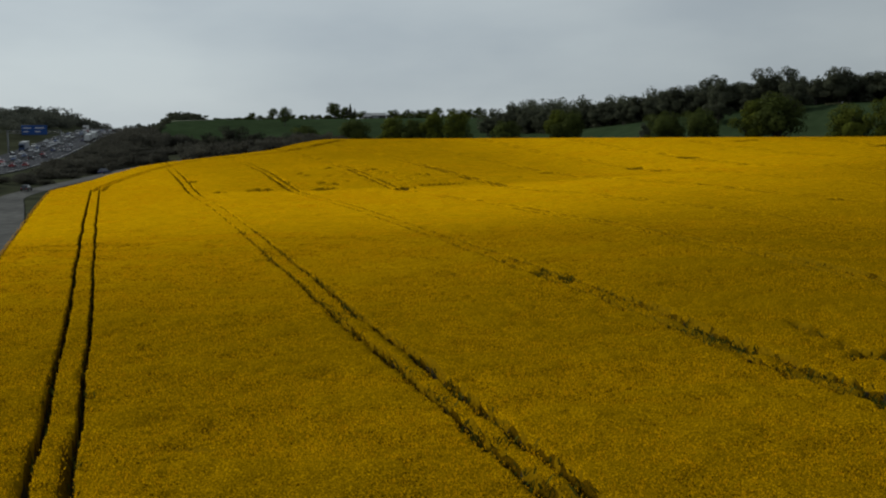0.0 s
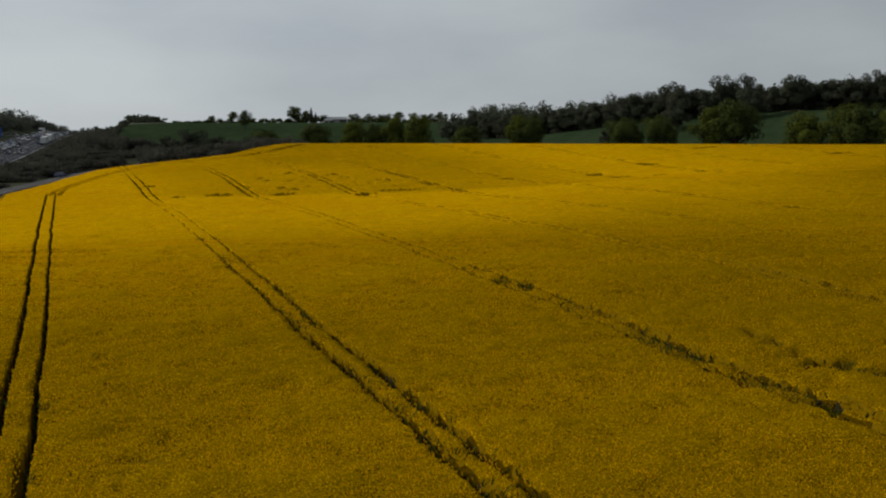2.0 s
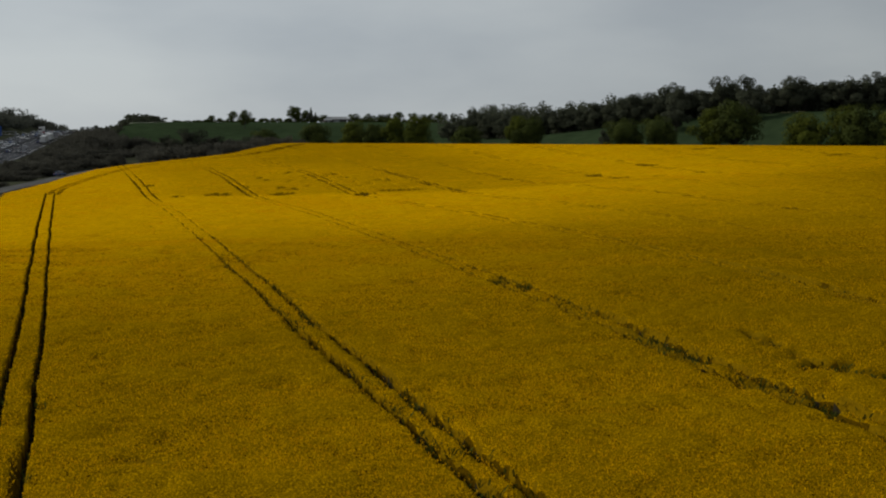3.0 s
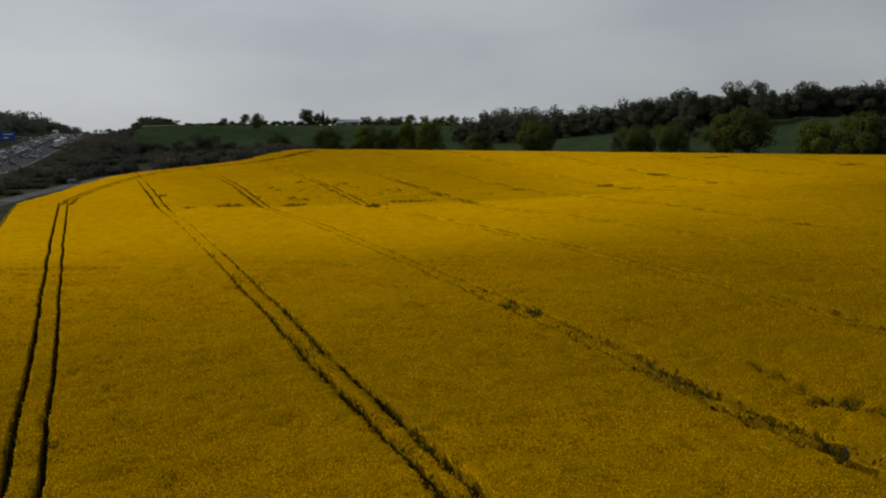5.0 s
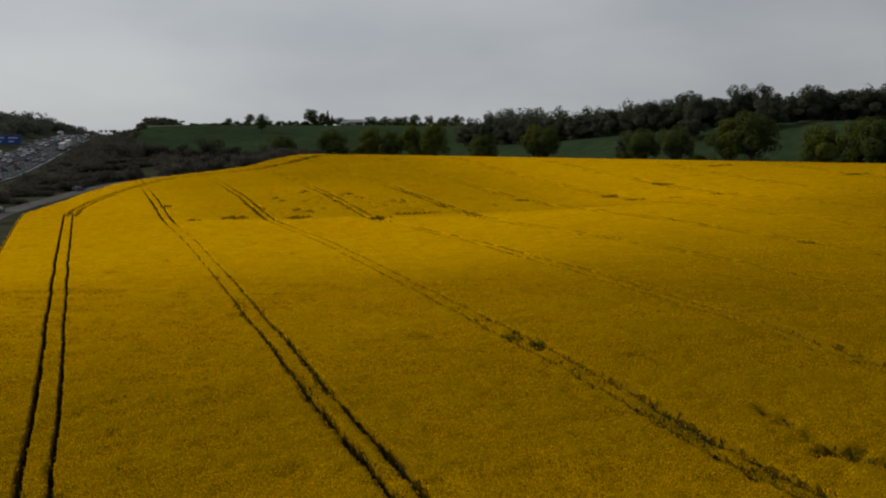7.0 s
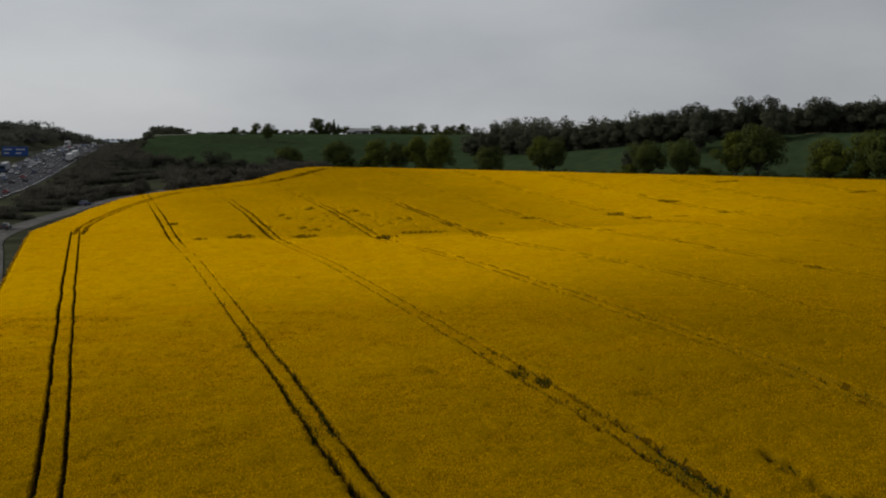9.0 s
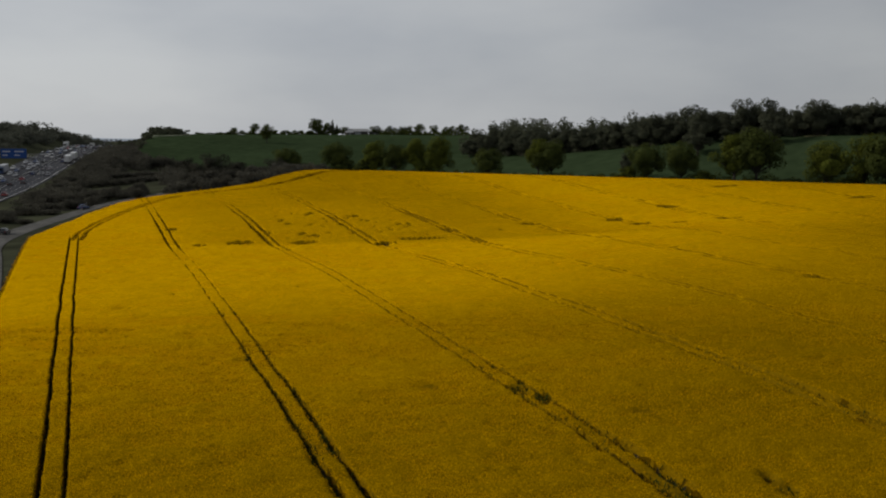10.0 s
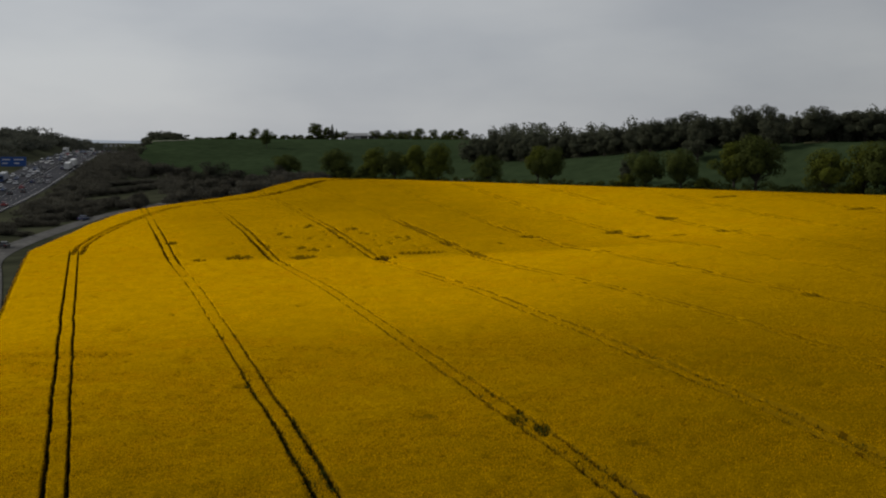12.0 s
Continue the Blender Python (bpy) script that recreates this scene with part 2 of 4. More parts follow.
BORDER = [(lane_x(-42.6, y), y) for y in (-60, 40, 100, 163, 200)] + [(lane_x(v, y), y) for v, y in zip(EDGE_V, EDGE_Y)]
BORDER += [(320, 140), (320, -60)]


def outside(x, y):
    """Distance from the field, 0 inside it."""
    x, y = np.asarray(x, float), np.asarray(y, float)
    best = np.full(x.shape, 1e9)
    inside = np.zeros(x.shape, bool)
    for (ax, ay), (bx, by) in zip(BORDER, BORDER[1:] + BORDER[:1]):
        dx, dy = bx - ax, by - ay
        t = np.clip(((x - ax) * dx + (y - ay) * dy) / (dx * dx + dy * dy + 1e-9), 0, 1)
        best = np.minimum(best, np.hypot(x - ax - t * dx, y - ay - t * dy))
        cross = (ay > y) != (by > y)
        inside ^= cross & (x < dx * (y - ay) / (dy if dy else 1e-9) + ax)
    return np.where(inside, 0, best)


SLANT = 0.23


def way_v(x, y):
    """Offset across the motorway; its east edge is at -123.5."""
    return np.asarray(x, float) + SLANT * (np.asarray(y, float) - 232.6)


def way_z(y):
    """Height of the motorway: it climbs out of the valley to a brow and falls away beyond it."""
    return np.interp(y, [200, 300, 340, 390, 430, 470, 510, 560, 600, 640, 700, 740, 780, 840, 920, 1000, 1200], [4.6, 4.7, 5.0, 6.1, 7.6, 9.7, 12.0, 14.9, 17.0, 18.5, 19.5, 19.5, 18.9, 17.2, 13.6, 9.0, 0.0])


def country(x, y):
    """The land round the field: valley, farm ridge, wooded rise, motorway corridor and hill."""
    x, y = np.asarray(x, float), np.asarray(y, float)
    west = sstep(60, -20, x)
    z = 8.0 + (19.0 + 3.0 * west) * sstep(560, 860, y) + 0.15 * np.clip(x, 0, 420) * sstep(392, 475, 0.6 * x + 0.8 * y)
    knee, soft_ = 24 + 2 * west, 5 + west
    z = np.where(z > knee, knee + soft_ * (1 - np.exp(-(z - knee) / soft_)), z)
    z = z - 16 * sstep(900, 1400, y)
    u = way_v(x, y)
    z = z + (way_z(y) - 0.15 - z) * sstep(0, 1, (-60 - 38 * sstep(600, 760, y) - u) / (54 - 38 * sstep(600, 760, y)))
    hill = np.interp(y, [500, 580, 655, 690, 755, 818, 892, 981, 1092, 1170, 1400, 4200], [0, 6, 9.7, 7.2, 10.9, 9.6, 10.6, 12.8, 14.3, 16, 12, 5])
    z = z + hill * sstep(-156, -184, u) + 6 * sstep(-260, -500, u) * sstep(700, 1100, y)
    return z


def ground_z(x, y):
    k = sstep(4, 70, outside(x, y))
    base = swell(x, y) - 1.25
    z = base + (country(x, y) - base) * k
    u = way_v(x, y)
    return z + (way_z(y) - 0.15 - z) * sstep(-112, -121, u) * sstep(-162, -156, u) * sstep(238, 300, y)


def gz(x, y):
    return float(ground_z(np.array([x]), np.array([y]))[0])


def lattice(shape, seed):
    return np.random.RandomState(seed).rand(*shape)


def vnoise(x, y, seed):
    """Smooth value noise, 0 to 1, one cell per unit."""
    g = lattice((256, 256), seed)
    xi, yi = np.floor(x).astype(int), np.floor(y).astype(int)
    fx, fy = x - xi, y - yi
    fx, fy = fx * fx * (3 - 2 * fx), fy * fy * (3 - 2 * fy)
    a, b = g[xi & 255, yi & 255], g[(xi + 1) & 255, yi & 255]
    c, d = g[xi & 255, (yi + 1) & 255], g[(xi + 1) & 255, (yi + 1) & 255]
    return (a + (b - a) * fx) * (1 - fy) + (c + (d - c) * fx) * fy


# ---------------------------------------------------------------- helpers for meshes
def np_mesh(name, verts, faces, mats, slots=None, flat=True):
    """A mesh from arrays; faces all have the same number of corners."""
    me = bpy.data.meshes.new(name)
    nf, k = faces.shape
    me.vertices.add(len(verts))
    me.vertices.foreach_set("co", np.asarray(verts, np.float32).ravel())
    me.loops.add(nf * k)
    me.loops.foreach_set("vertex_index", np.asarray(faces, np.int32).ravel())
    me.polygons.add(nf)
    me.polygons.foreach_set("loop_start", np.arange(0, nf * k, k, dtype=np.int32))
    for m in mats:
        me.materials.append(m)
    if slots is not None:
        me.polygons.foreach_set("material_index", np.asarray(slots, np.int32))
    me.polygons.foreach_set("use_smooth", np.full(nf, not flat))
    me.update(calc_edges=True)
    me.validate()
    return me


def part(name, bm, mat, parent, label=""):
    me = bpy.data.meshes.new(name)
    bm.to_mesh(me)
    bm.free()
    me.materials.append(mat)
    ob = new(name, me)
    if parent is not None:
        ob.parent = parent
    if label:
        tagged(ob, label)
    return ob


def mesh_part(name, me, parent, label=""):
    ob = new(name, me)
    ob.parent = parent
    if label:
        tagged(ob, label)
    return ob


def box(bm, x0, x1, y0, y1, z0, z1, taper=0.0):
    """A box; taper draws its top in."""
    v = [bm.verts.new((x, y, z0)) for x, y in ((x0, y0), (x1, y0), (x1, y1), (x0, y1))]
    v += [bm.verts.new((x, y, z1)) for x, y in ((x0 + taper, y0 + taper), (x1 - taper, y0 + taper), (x1 - taper, y1 - taper), (x0 + taper, y1 - taper))]
    for f in ((3, 2, 1, 0), (4, 5, 6, 7), (0, 1, 5, 4), (1, 2, 6, 5), (2, 3, 7, 6), (3, 0, 4, 7)):
        bm.faces.new([v[i] for i in f])
    return bm


def limb(bm, a, b, ra, rb, n=7):
    a, b = Vector(a), Vector(b)
    q = (b - a).to_track_quat("Z", "Y")
    rings = []
    for p, r in ((a, ra), (b, rb)):
        rings.append([bm.verts.new(p + q @ Vector((r * math.cos(6.2832 * i / n), r * math.sin(6.2832 * i / n), 0))) for i in range(n)])
    for i in range(n):
        bm.faces.new((rings[0][i], rings[0][(i + 1) % n], rings[1][(i + 1) % n], rings[1][i]))
    bm.faces.new(rings[1])


# ---------------------------------------------------------------- ground
def axis(stops):
    out = []
    for (a, b, step) in stops:
        out += list(np.arange(a, b, step))
    return np.array(out + [stops[-1][1]])


gx = axis([(-2600, -900, 170), (-900, -420, 24), (-420, 300, 7), (300, 700, 25), (700, 2600, 170)])
gy = axis([(-900, -60, 120), (-60, 140, 20), (140, 960, 7), (960, 1900, 25), (1900, 4700, 280)])
GX, GY = np.meshgrid(gx, gy, indexing="ij")
GZ = ground_z(GX, GY) - 0.15
GZ += (vnoise(GX / 23, GY / 23, 5) - 0.5) * 0.7 * sstep(20, 60, outside(GX, GY)) * (1 - sstep(-60, -100, way_v(GX, GY)) * sstep(-205, -180, way_v(GX, GY)))
nx, ny = len(gx), len(gy)
idx = np.arange(nx * ny).reshape(nx, ny)
gf = np.stack([idx[:-1, :-1], idx[1:, :-1], idx[1:, 1:], idx[:-1, 1:]], -1).reshape(-1, 4)
cx, cy = ((GX[:-1, :-1] + GX[1:, 1:]) / 2).ravel(), ((GY[:-1, :-1] + GY[1:, 1:]) / 2).ravel()
o_ = outside(cx, cy)
slots = np.where(o_ < 1, 2, 0)
wheat = (o_ > 12) & (cy > 380) & (way_v(cx, cy) > -38 - 66 * sstep(520, 650, cy)) & (cy < 1500) & ((0.6 * cx + 0.8 * cy) > 330)
slots[wheat] = 1
ground = tagged(new("ground", np_mesh("ground", np.stack([GX, GY, GZ], -1).reshape(-1, 3), gf, [M_GRASS, M_WHEAT, M_SOIL], slots, False)),
                "rolling farmland with rough grass and young green wheat", "ground", kind="structure")

# ---------------------------------------------------------------- the rape crop
TRACKS = [-31.3, -9.7, 12.7, 36.8, 61, 86, 110, 134, 157, 180, 203]
HALF_GAUGE = 0.96
cols = list(np.arange(-42.6, 60, 0.42)) + list(np.arange(60, 238, 0.75)) + [238.0]
for c in TRACKS:
    for w in (-HALF_GAUGE, HALF_GAUGE):
        cols = [v for v in cols if abs(v - c - w) > 0.55] + [c + w + o for o in (-0.48, -0.34, -0.23, -0.13, 0.0, 0.13, 0.23, 0.34, 0.48)]
cols = np.array(sorted(v for v in cols if v >= -42.6))
NR = 540
tt = np.linspace(0, 1, NR)
gg = (np.exp(1.45 * tt) - 1) / (math.exp(1.45) - 1)
ytop = np.interp(cols, EDGE_V, EDGE_Y)
Y0 = 18.0
CY = Y0 + (ytop[:, None] - Y0) * gg[None, :]
CV = np.repeat(cols[:, None], NR, 1)


def wobble(y, seed):
    return (vnoise(y / 9.0, y * 0 + seed, 31) - 0.5) * 0.5 + (vnoise(y / 2.3, y * 0 + seed, 32) - 0.5) * 0.16


def wheel_depth(v, y):
    """How far the crop is pressed down by wheels, 0 to 1."""
    depth = np.zeros(np.broadcast(v, y).shape)
    for k, c in enumerate(TRACKS):
        if k == 0:
            c = c - 0.35 * sstep(75, 38, y)
        if 0 < k < 4:
            thin = vnoise(y / 3.5, y * 0 + 5 * k, 35)
            depth = np.maximum(depth, (0.21 if k != 2 else 0.21 + 0.22 * sstep(84, 66, y)) * thin * (1 - sstep(0.7, 1.5, np.abs(v - c))) * (1 - 0.75 * sstep(80, 125, y)))
        for side in (-1, 1):
            off = (wobble(y, 7 * k) * 0.6 + (vnoise(y / 0.7, y * 0 + 2 * k + side, 36) - 0.5) * 0.10) * (1 - 0.8 * sstep(140, 190, y))
            far = sstep(140, 190, y)
            n = vnoise(y / 1.7, y * 0 + 3 * k + side, 33) * 0.6 * (1 - far) + vnoise(y / 6.5, y * 0 + 3 * k + side, 34) * (0.4 + 0.6 * far)
            settled = 0.6 * sstep(70, 110, y) * sstep(212, 203, y)
            n = n * (1 - settled) + 0.55 * settled
            # the crop has closed over the wheelings in the hollow and stands open again on the far slope
            shut = 1 - sstep(80, 150, y) * 0.62
            open_far = sstep(203, 212, y) * sstep(288, 246, y)
            shut = shut * (1 - 0.16 * sstep(72, 105, y)) if k == 2 else shut * (1 - 0.28 * sstep(95, 130, y)) if k == 1 else shut * (1 + (0.95 if k == 3 else 0.3) * sstep(60, 120, y))
            shut = shut + ((0.9, 0.95, 1.35, 1.35)[min(k, 3)] - shut) * open_far
            if k == 0:
                width = (0.245 if side < 0 else 0.195) * (0.72 + 0.45 * n + 0.25 * (vnoise(y / 0.45, y * 0 + side, 37) - 0.5)) * (1.25 - 0.25 * sstep(45, 100, y))
            elif k < 4:
                width = 0.38 * (0.62 + 0.62 * n) * shut * (1.35 - 0.35 * sstep(66, 92, y))
            else:
                width = 0.34 * (0.35 + 0.95 * n) * ((1.02 - 0.25 * sstep(150, 210, y)) * (1 - open_far) + (1.75 if k == 4 else 1.3) * open_far * (k < 6) + 0.7 * open_far * (k >= 6))
            d = np.abs(v - c - side * HALF_GAUGE - off)
            depth = np.maximum(depth, (1.0 if k < 1 else 1.0 - (0.26 if k < 4 else 0.15) * sstep(62, 105, y) * (1 - open_far)) * (1 - sstep(0.5, 1.0, d / np.maximum(width, 0.05))) * sstep(0.07, 0.13, width))
    return depth


# flattened and thin places: x, y, half width, half length, depth
PATCHES = [(-24.4, 47.6, 0.9, 1.2, 0.8), (21.4, 55.2, 1.5, 1.5, 0.62), (15.9, 71, 1.4, 1.8, 0.38),
           (-44.3, 215.8, 2.7, 2.0, 0.68), (-30.1, 215, 2.8, 1.5, 0.55), (-13.6, 212.2, 2.5, 1.9, 0.95), (-5.5, 217.3, 5.6, 1.2, 0.6), (-51.8, 212.6, 1.6, 1.5, 0.42), (-63.6, 237, 1.5, 2.0, 0.62), (-32, 205, 1.0, 1.4, 0.3),
           (18.2, 237.8, 2.6, 1.6, 0.62), (38.2, 241.9, 2.6, 2.4, 0.45), (43, 232.4, 3.2, 1.2, 0.8), (62, 233, 3.2, 2.0, 0.48), (51, 231, 2.6, 0.8, 0.42), (54, 258, 3, 2.6, 0.4), (66.2, 270.6, 2.2, 0.8, 0.5),
           (25.6, 64.2, 1.9, 1.7, 0.62), (27.8, 61.8, 2.3, 1.6, 0.64), (23.0, 72.8, 0.8, 1.4, 0.5), (23.8, 70.2, 0.7, 1.5, 0.42), (24.6, 67.6, 0.7, 1.4, 0.3), (31.0, 60.0, 2.4, 1.4, 0.56), (34.6, 57.6, 3.0, 1.7, 0.6),
           (6.6, 97.0, 1.2, 2.2, 0.45), (8.4, 93.5, 0.9, 1.8, 0.45), (17, 88.5, 1.6, 1.0, 0.24), (-1.5, 99, 1.6, 0.9, 0.22),
           (76.7, 285.7, 4.2, 1.0, 0.75), (101, 253.2, 4.6, 0.9, 0.6), (-37, 384.5, 5, 4.5, 0.95), (40.4, 189.6, 1.6, 1.2, 0.4), (55.4, 157, 2, 1.4, 0.32), (12, 228, 2.0, 1.4, 0.3)]


def thin_depth(x, y):
    d = np.zeros(x.shape)
    for px, py, rx, ry, dep in PATCHES:
        r = np.hypot((x - px) / rx, (y - py) / ry) + (vnoise(x / 0.9, y / 0.9, 41) - 0.5) * (0.9 if rx < 4 else 0.35)
        d = np.maximum(d, dep * (1 - sstep(0.55, 1.15, r)))
    # lodged, ragged stretch on the far slope
    v = lane_of(x, y)
    zone = sstep(8, 18, v) * sstep(66, 48, v) * sstep(217, 224, y) * sstep(285, 250, y)
    rag = vnoise(x / 1.9, y / 2.6, 43) * 0.6 + vnoise(x / 0.8, y / 1.3, 44) * 0.4
    d = np.maximum(d, 0.42 * zone * sstep(0.64, 0.86, rag))
    rag2 = vnoise(x / 1.0, y / 0.7, 45) * 0.6 + vnoise(x / 4.5, y / 2.4, 46) * 0.4
    d = np.maximum(d, 0.22 * sstep(0.72, 0.88, rag2))
    return d


def headland_depth(x, y):
    """Wheel tracks that follow the field's edge round its north-west corner."""
    line = [(-82.0, 226.5), (-86.5, 243), (-88.6, 258), (-89.6, 276), (-87.6, 298), (-85, 318), (-76, 328), (-62, 338), (-53, 357), (-46, 380), (-34, 386)]
    best = np.full(x.shape, 1e9)
    for (ax, ay), (bx, by) in zip(line, line[1:]):
        t = np.clip(((x - ax) * (bx - ax) + (y - ay) * (by - ay)) / ((bx - ax) ** 2 + (by - ay) ** 2), 0, 1)
        best = np.minimum(best, np.hypot(x - ax - t * (bx - ax), y - ay - t * (by - ay)))
    n = vnoise(x / 6, y / 6, 47)
    return sstep(225.5, 228.5, y) * (1 - sstep(0.2, 0.6 + 0.5 * sstep(338, 352, y), np.abs(best - 0.95))) * np.minimum(1, (0.2 + 0.62 * n) * (1 + 1.2 * sstep(338, 352, y) + 1.4 * sstep(262, 238, y)))


CX = bent_x(CV, CY)
cut_short = sstep(238, 226, CY) + sstep(-20, -12, CV)
wheels = wheel_depth(CV, CY) * np.clip(cut_short, 0, 1)
depth = np.maximum(np.maximum(wheels, thin_depth(CX, CY)), headland_depth(CX, CY))
edge = sstep(1.4, 0.0, np.minimum(ytop[:, None] - CY, CV + 42.6))
depth = np.maximum(depth, edge * 0.95)
bumps = (vnoise(CX / 0.6, CY / 0.6, 51) - 0.5) * 0.20 + (vnoise(CX / 2.1, CY / 1.3, 52) - 0.5) * 0.30 + (vnoise(CX / 6, CY / 4, 53) - 0.5) * 0.42
CZ = swell(CX, CY) + bumps * (1 - 0.6 * depth) * (1 - 0.65 * sstep(70, 150, CY)) - 1.2 * depth
ncol = len(cols)
cid = np.arange(ncol * NR).reshape(ncol, NR)
cf = np.stack([cid[:-1, :-1], cid[1:, :-1], cid[1:, 1:], cid[:-1, 1:]], -1).reshape(-1, 4)
fd = (depth[:-1, :-1] + depth[1:, :-1] + depth[1:, 1:] + depth[:-1, 1:]).ravel() / 4
cslot = np.where(fd > 0.68, 2, np.where(fd > 0.44, 1, np.where(fd > 0.17, 3, 0)))
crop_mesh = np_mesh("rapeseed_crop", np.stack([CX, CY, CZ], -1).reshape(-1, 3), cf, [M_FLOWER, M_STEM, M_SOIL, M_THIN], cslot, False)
crop = tagged(new("rapeseed_crop", crop_mesh),
              "dense yellow flowering rapeseed with dark wheel tracks", "crop field", kind="stuff")


def painted_light(x, y):
    """Painted light as share of open flower: brightest in the hollow, with random patches."""
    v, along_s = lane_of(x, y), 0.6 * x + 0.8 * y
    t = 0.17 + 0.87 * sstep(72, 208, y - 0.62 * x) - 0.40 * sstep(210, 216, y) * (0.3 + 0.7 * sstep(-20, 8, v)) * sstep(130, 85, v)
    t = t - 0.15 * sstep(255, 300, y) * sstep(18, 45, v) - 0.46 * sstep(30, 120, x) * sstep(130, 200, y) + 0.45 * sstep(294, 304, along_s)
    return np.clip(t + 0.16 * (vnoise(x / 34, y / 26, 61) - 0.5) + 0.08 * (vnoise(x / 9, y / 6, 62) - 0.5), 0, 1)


# the same crop under and behind the drone
sv, sy = np.arange(-42.6, 110, 0.8), np.append(np.arange(-48, Y0, 0.9), Y0)
SV, SY = np.meshgrid(sv, sy, indexing="ij")
SX = lane_x(SV, SY)
sd = np.maximum(wheel_depth(SV, SY), thin_depth(SX, SY))
SZ = swell(SX, SY) + (vnoise(SX / 2.1, SY / 1.3, 52) - 0.5) * 0.30 - 1.2 * sd
sid = np.arange(SV.size).reshape(SV.shape)
sf = np.stack([sid[:-1, :-1], sid[1:, :-1], sid[1:, 1:], sid[:-1, 1:]], -1).reshape(-1, 4)
sfd = (sd[:-1, :-1] + sd[1:, :-1] + sd[1:, 1:] + sd[:-1, 1:]).ravel() / 4
south_mesh = np_mesh("rapeseed_crop", np.stack([SX, SY, SZ], -1).reshape(-1, 3), sf, [M_FLOWER, M_STEM, M_SOIL, M_THIN],
                     np.where(sfd > 0.68, 2, np.where(sfd > 0.44, 1, np.where(sfd > 0.17, 3, 0))), False)
tagged(new("rapeseed_crop", south_mesh), "yellow flowering rapeseed at the south end of the field", "crop field", kind="stuff")


def tufts(name, x, y, width, height, mat, rng, keep, lift, label, category, flop=1.6):
    """Upright flower heads or leaves, each a small leaning blade cluster that stands in the crop."""
    v = lane_of(x, y)
    ok = (v > -42) & (y < np.interp(v, EDGE_V, EDGE_Y) - 0.3)
    x, y, v = x[ok], y[ok], v[ok]
    dep = np.maximum(wheel_depth(v, y) * np.clip(sstep(238, 226, y) + sstep(-20, -12, v), 0, 1), thin_depth(x, y))
    # flower heads thin out where the field is painted darker
    ok = keep(v, dep, rng) & (rng.rand(len(x)) < 0.12 + 0.88 * painted_light(x, y))
    x, y, v, dep = x[ok], y[ok], v[ok], dep[ok]
    n = len(x)
    z = swell(x, y) - 0.9 * dep + lift + (rng.rand(n) - 0.5) * 0.12
    w, h = width * (0.6 + 0.8 * rng.rand(n)), height * (0.6 + 0.8 * rng.rand(n))
    a = rng.rand(n) * 6.2832
    lx, ly = (rng.rand(n) - 0.5) * flop * h, (rng.rand(n) - 0.5) * flop * h
    ux, uy = np.cos(a) * w / 2, np.sin(a) * w / 2
    zero = np.zeros(n)
    c, U, T = np.stack([x, y, z], -1), np.stack([ux, uy, zero], -1), np.stack([lx, ly, h], -1)
    V = np.stack([c - U * 0.7, c + U * 0.7, c + U + T * 0.75, c - U * 0.9 + T], 1).reshape(-1, 3)
    return tagged(new(name, np_mesh(name, V, np.arange(4 * n).reshape(n, 4), [mat])), label, category, kind="stuff")


at = crop_mesh.attributes.new("painted_light", "FLOAT", "POINT")
at.data.foreach_set("value", painted_light(CX, CY).astype(np.float32).ravel())
rs = np.random.RandomState(11)


def scatter(n, y0, y1, density_power):
    """Places over the open fan of the field north of y0."""
    y = y0 + (y1 - y0) * rs.rand(n) ** density_power
    return (rs.rand(n) * 2 - 1) * (0.47 * y + 5), y


fx, fy = scatter(380000, 33, 135, 0.8)
tufts("rapeseed_flowers", fx, fy, 0.052, 0.11, M_PETAL, rs, lambda v, d, r: d < 0.22, -0.03, "small yellow rapeseed flower heads standing above the crop", "flowers", 0.9)
fx, fy = scatter(420000, 128, 400, 0.72)
tufts("rapeseed_flowers", fx, fy, 0.15, 0.09, M_PETAL_FAR, rs, lambda v, d, r: d < 0.12, -0.06, "distant yellow rapeseed flower heads on the slope", "flowers", 2.4)
# leaning stems, leaves and late flowers that hang over the wheelings
ly, lv = [], []
for k in (0, 1, 2, 3):
    n = (9000, 26000, 26000, 12000)[k]
    y = 33 + 105 * rs.rand(n) ** 1.1
    side = np.where(rs.rand(n) < 0.5, -HALF_GAUGE, HALF_GAUGE)
    ly.append(y)
    lv.append(TRACKS[k] + side + wobble(y, 7 * k) * 0.6 + rs.normal(size=n) * 0.26)
ly, lv = np.concatenate(ly), np.concatenate(lv)
tufts("rapeseed_foliage", lane_x(lv, ly), ly, 0.085, 0.34, M_LEAFY, rs, lambda v, d, r: d > 0.10, -0.12, "green rapeseed leaves and stems beside the wheel tracks", "foliage")
n = 30000
jj = rs.randint(0, len(ly), n)
ey, ev = ly[jj] + rs.normal(size=n) * 0.2, lv[jj] + rs.normal(size=n) * 0.25
tufts("rapeseed_flowers", lane_x(ev, ey), ey, 0.08, 0.12, M_PETAL, rs, lambda v, d, r: (d > 0.04) & (d < 0.75), 0.02, "yellow rapeseed flowers hanging over the wheel tracks", "flowers")
fx, fy = scatter(420000, 33, 125, 0.8)
tufts("rapeseed_foliage", fx, fy, 0.11, 0.26, M_LEAFY, rs, lambda v, d, r: (d > 0.3) & (d < 0.92) & (v > -22) & (r.rand(len(v)) < 0.6), -0.05,
      "green rapeseed leaves in thin places of the crop", "foliage")
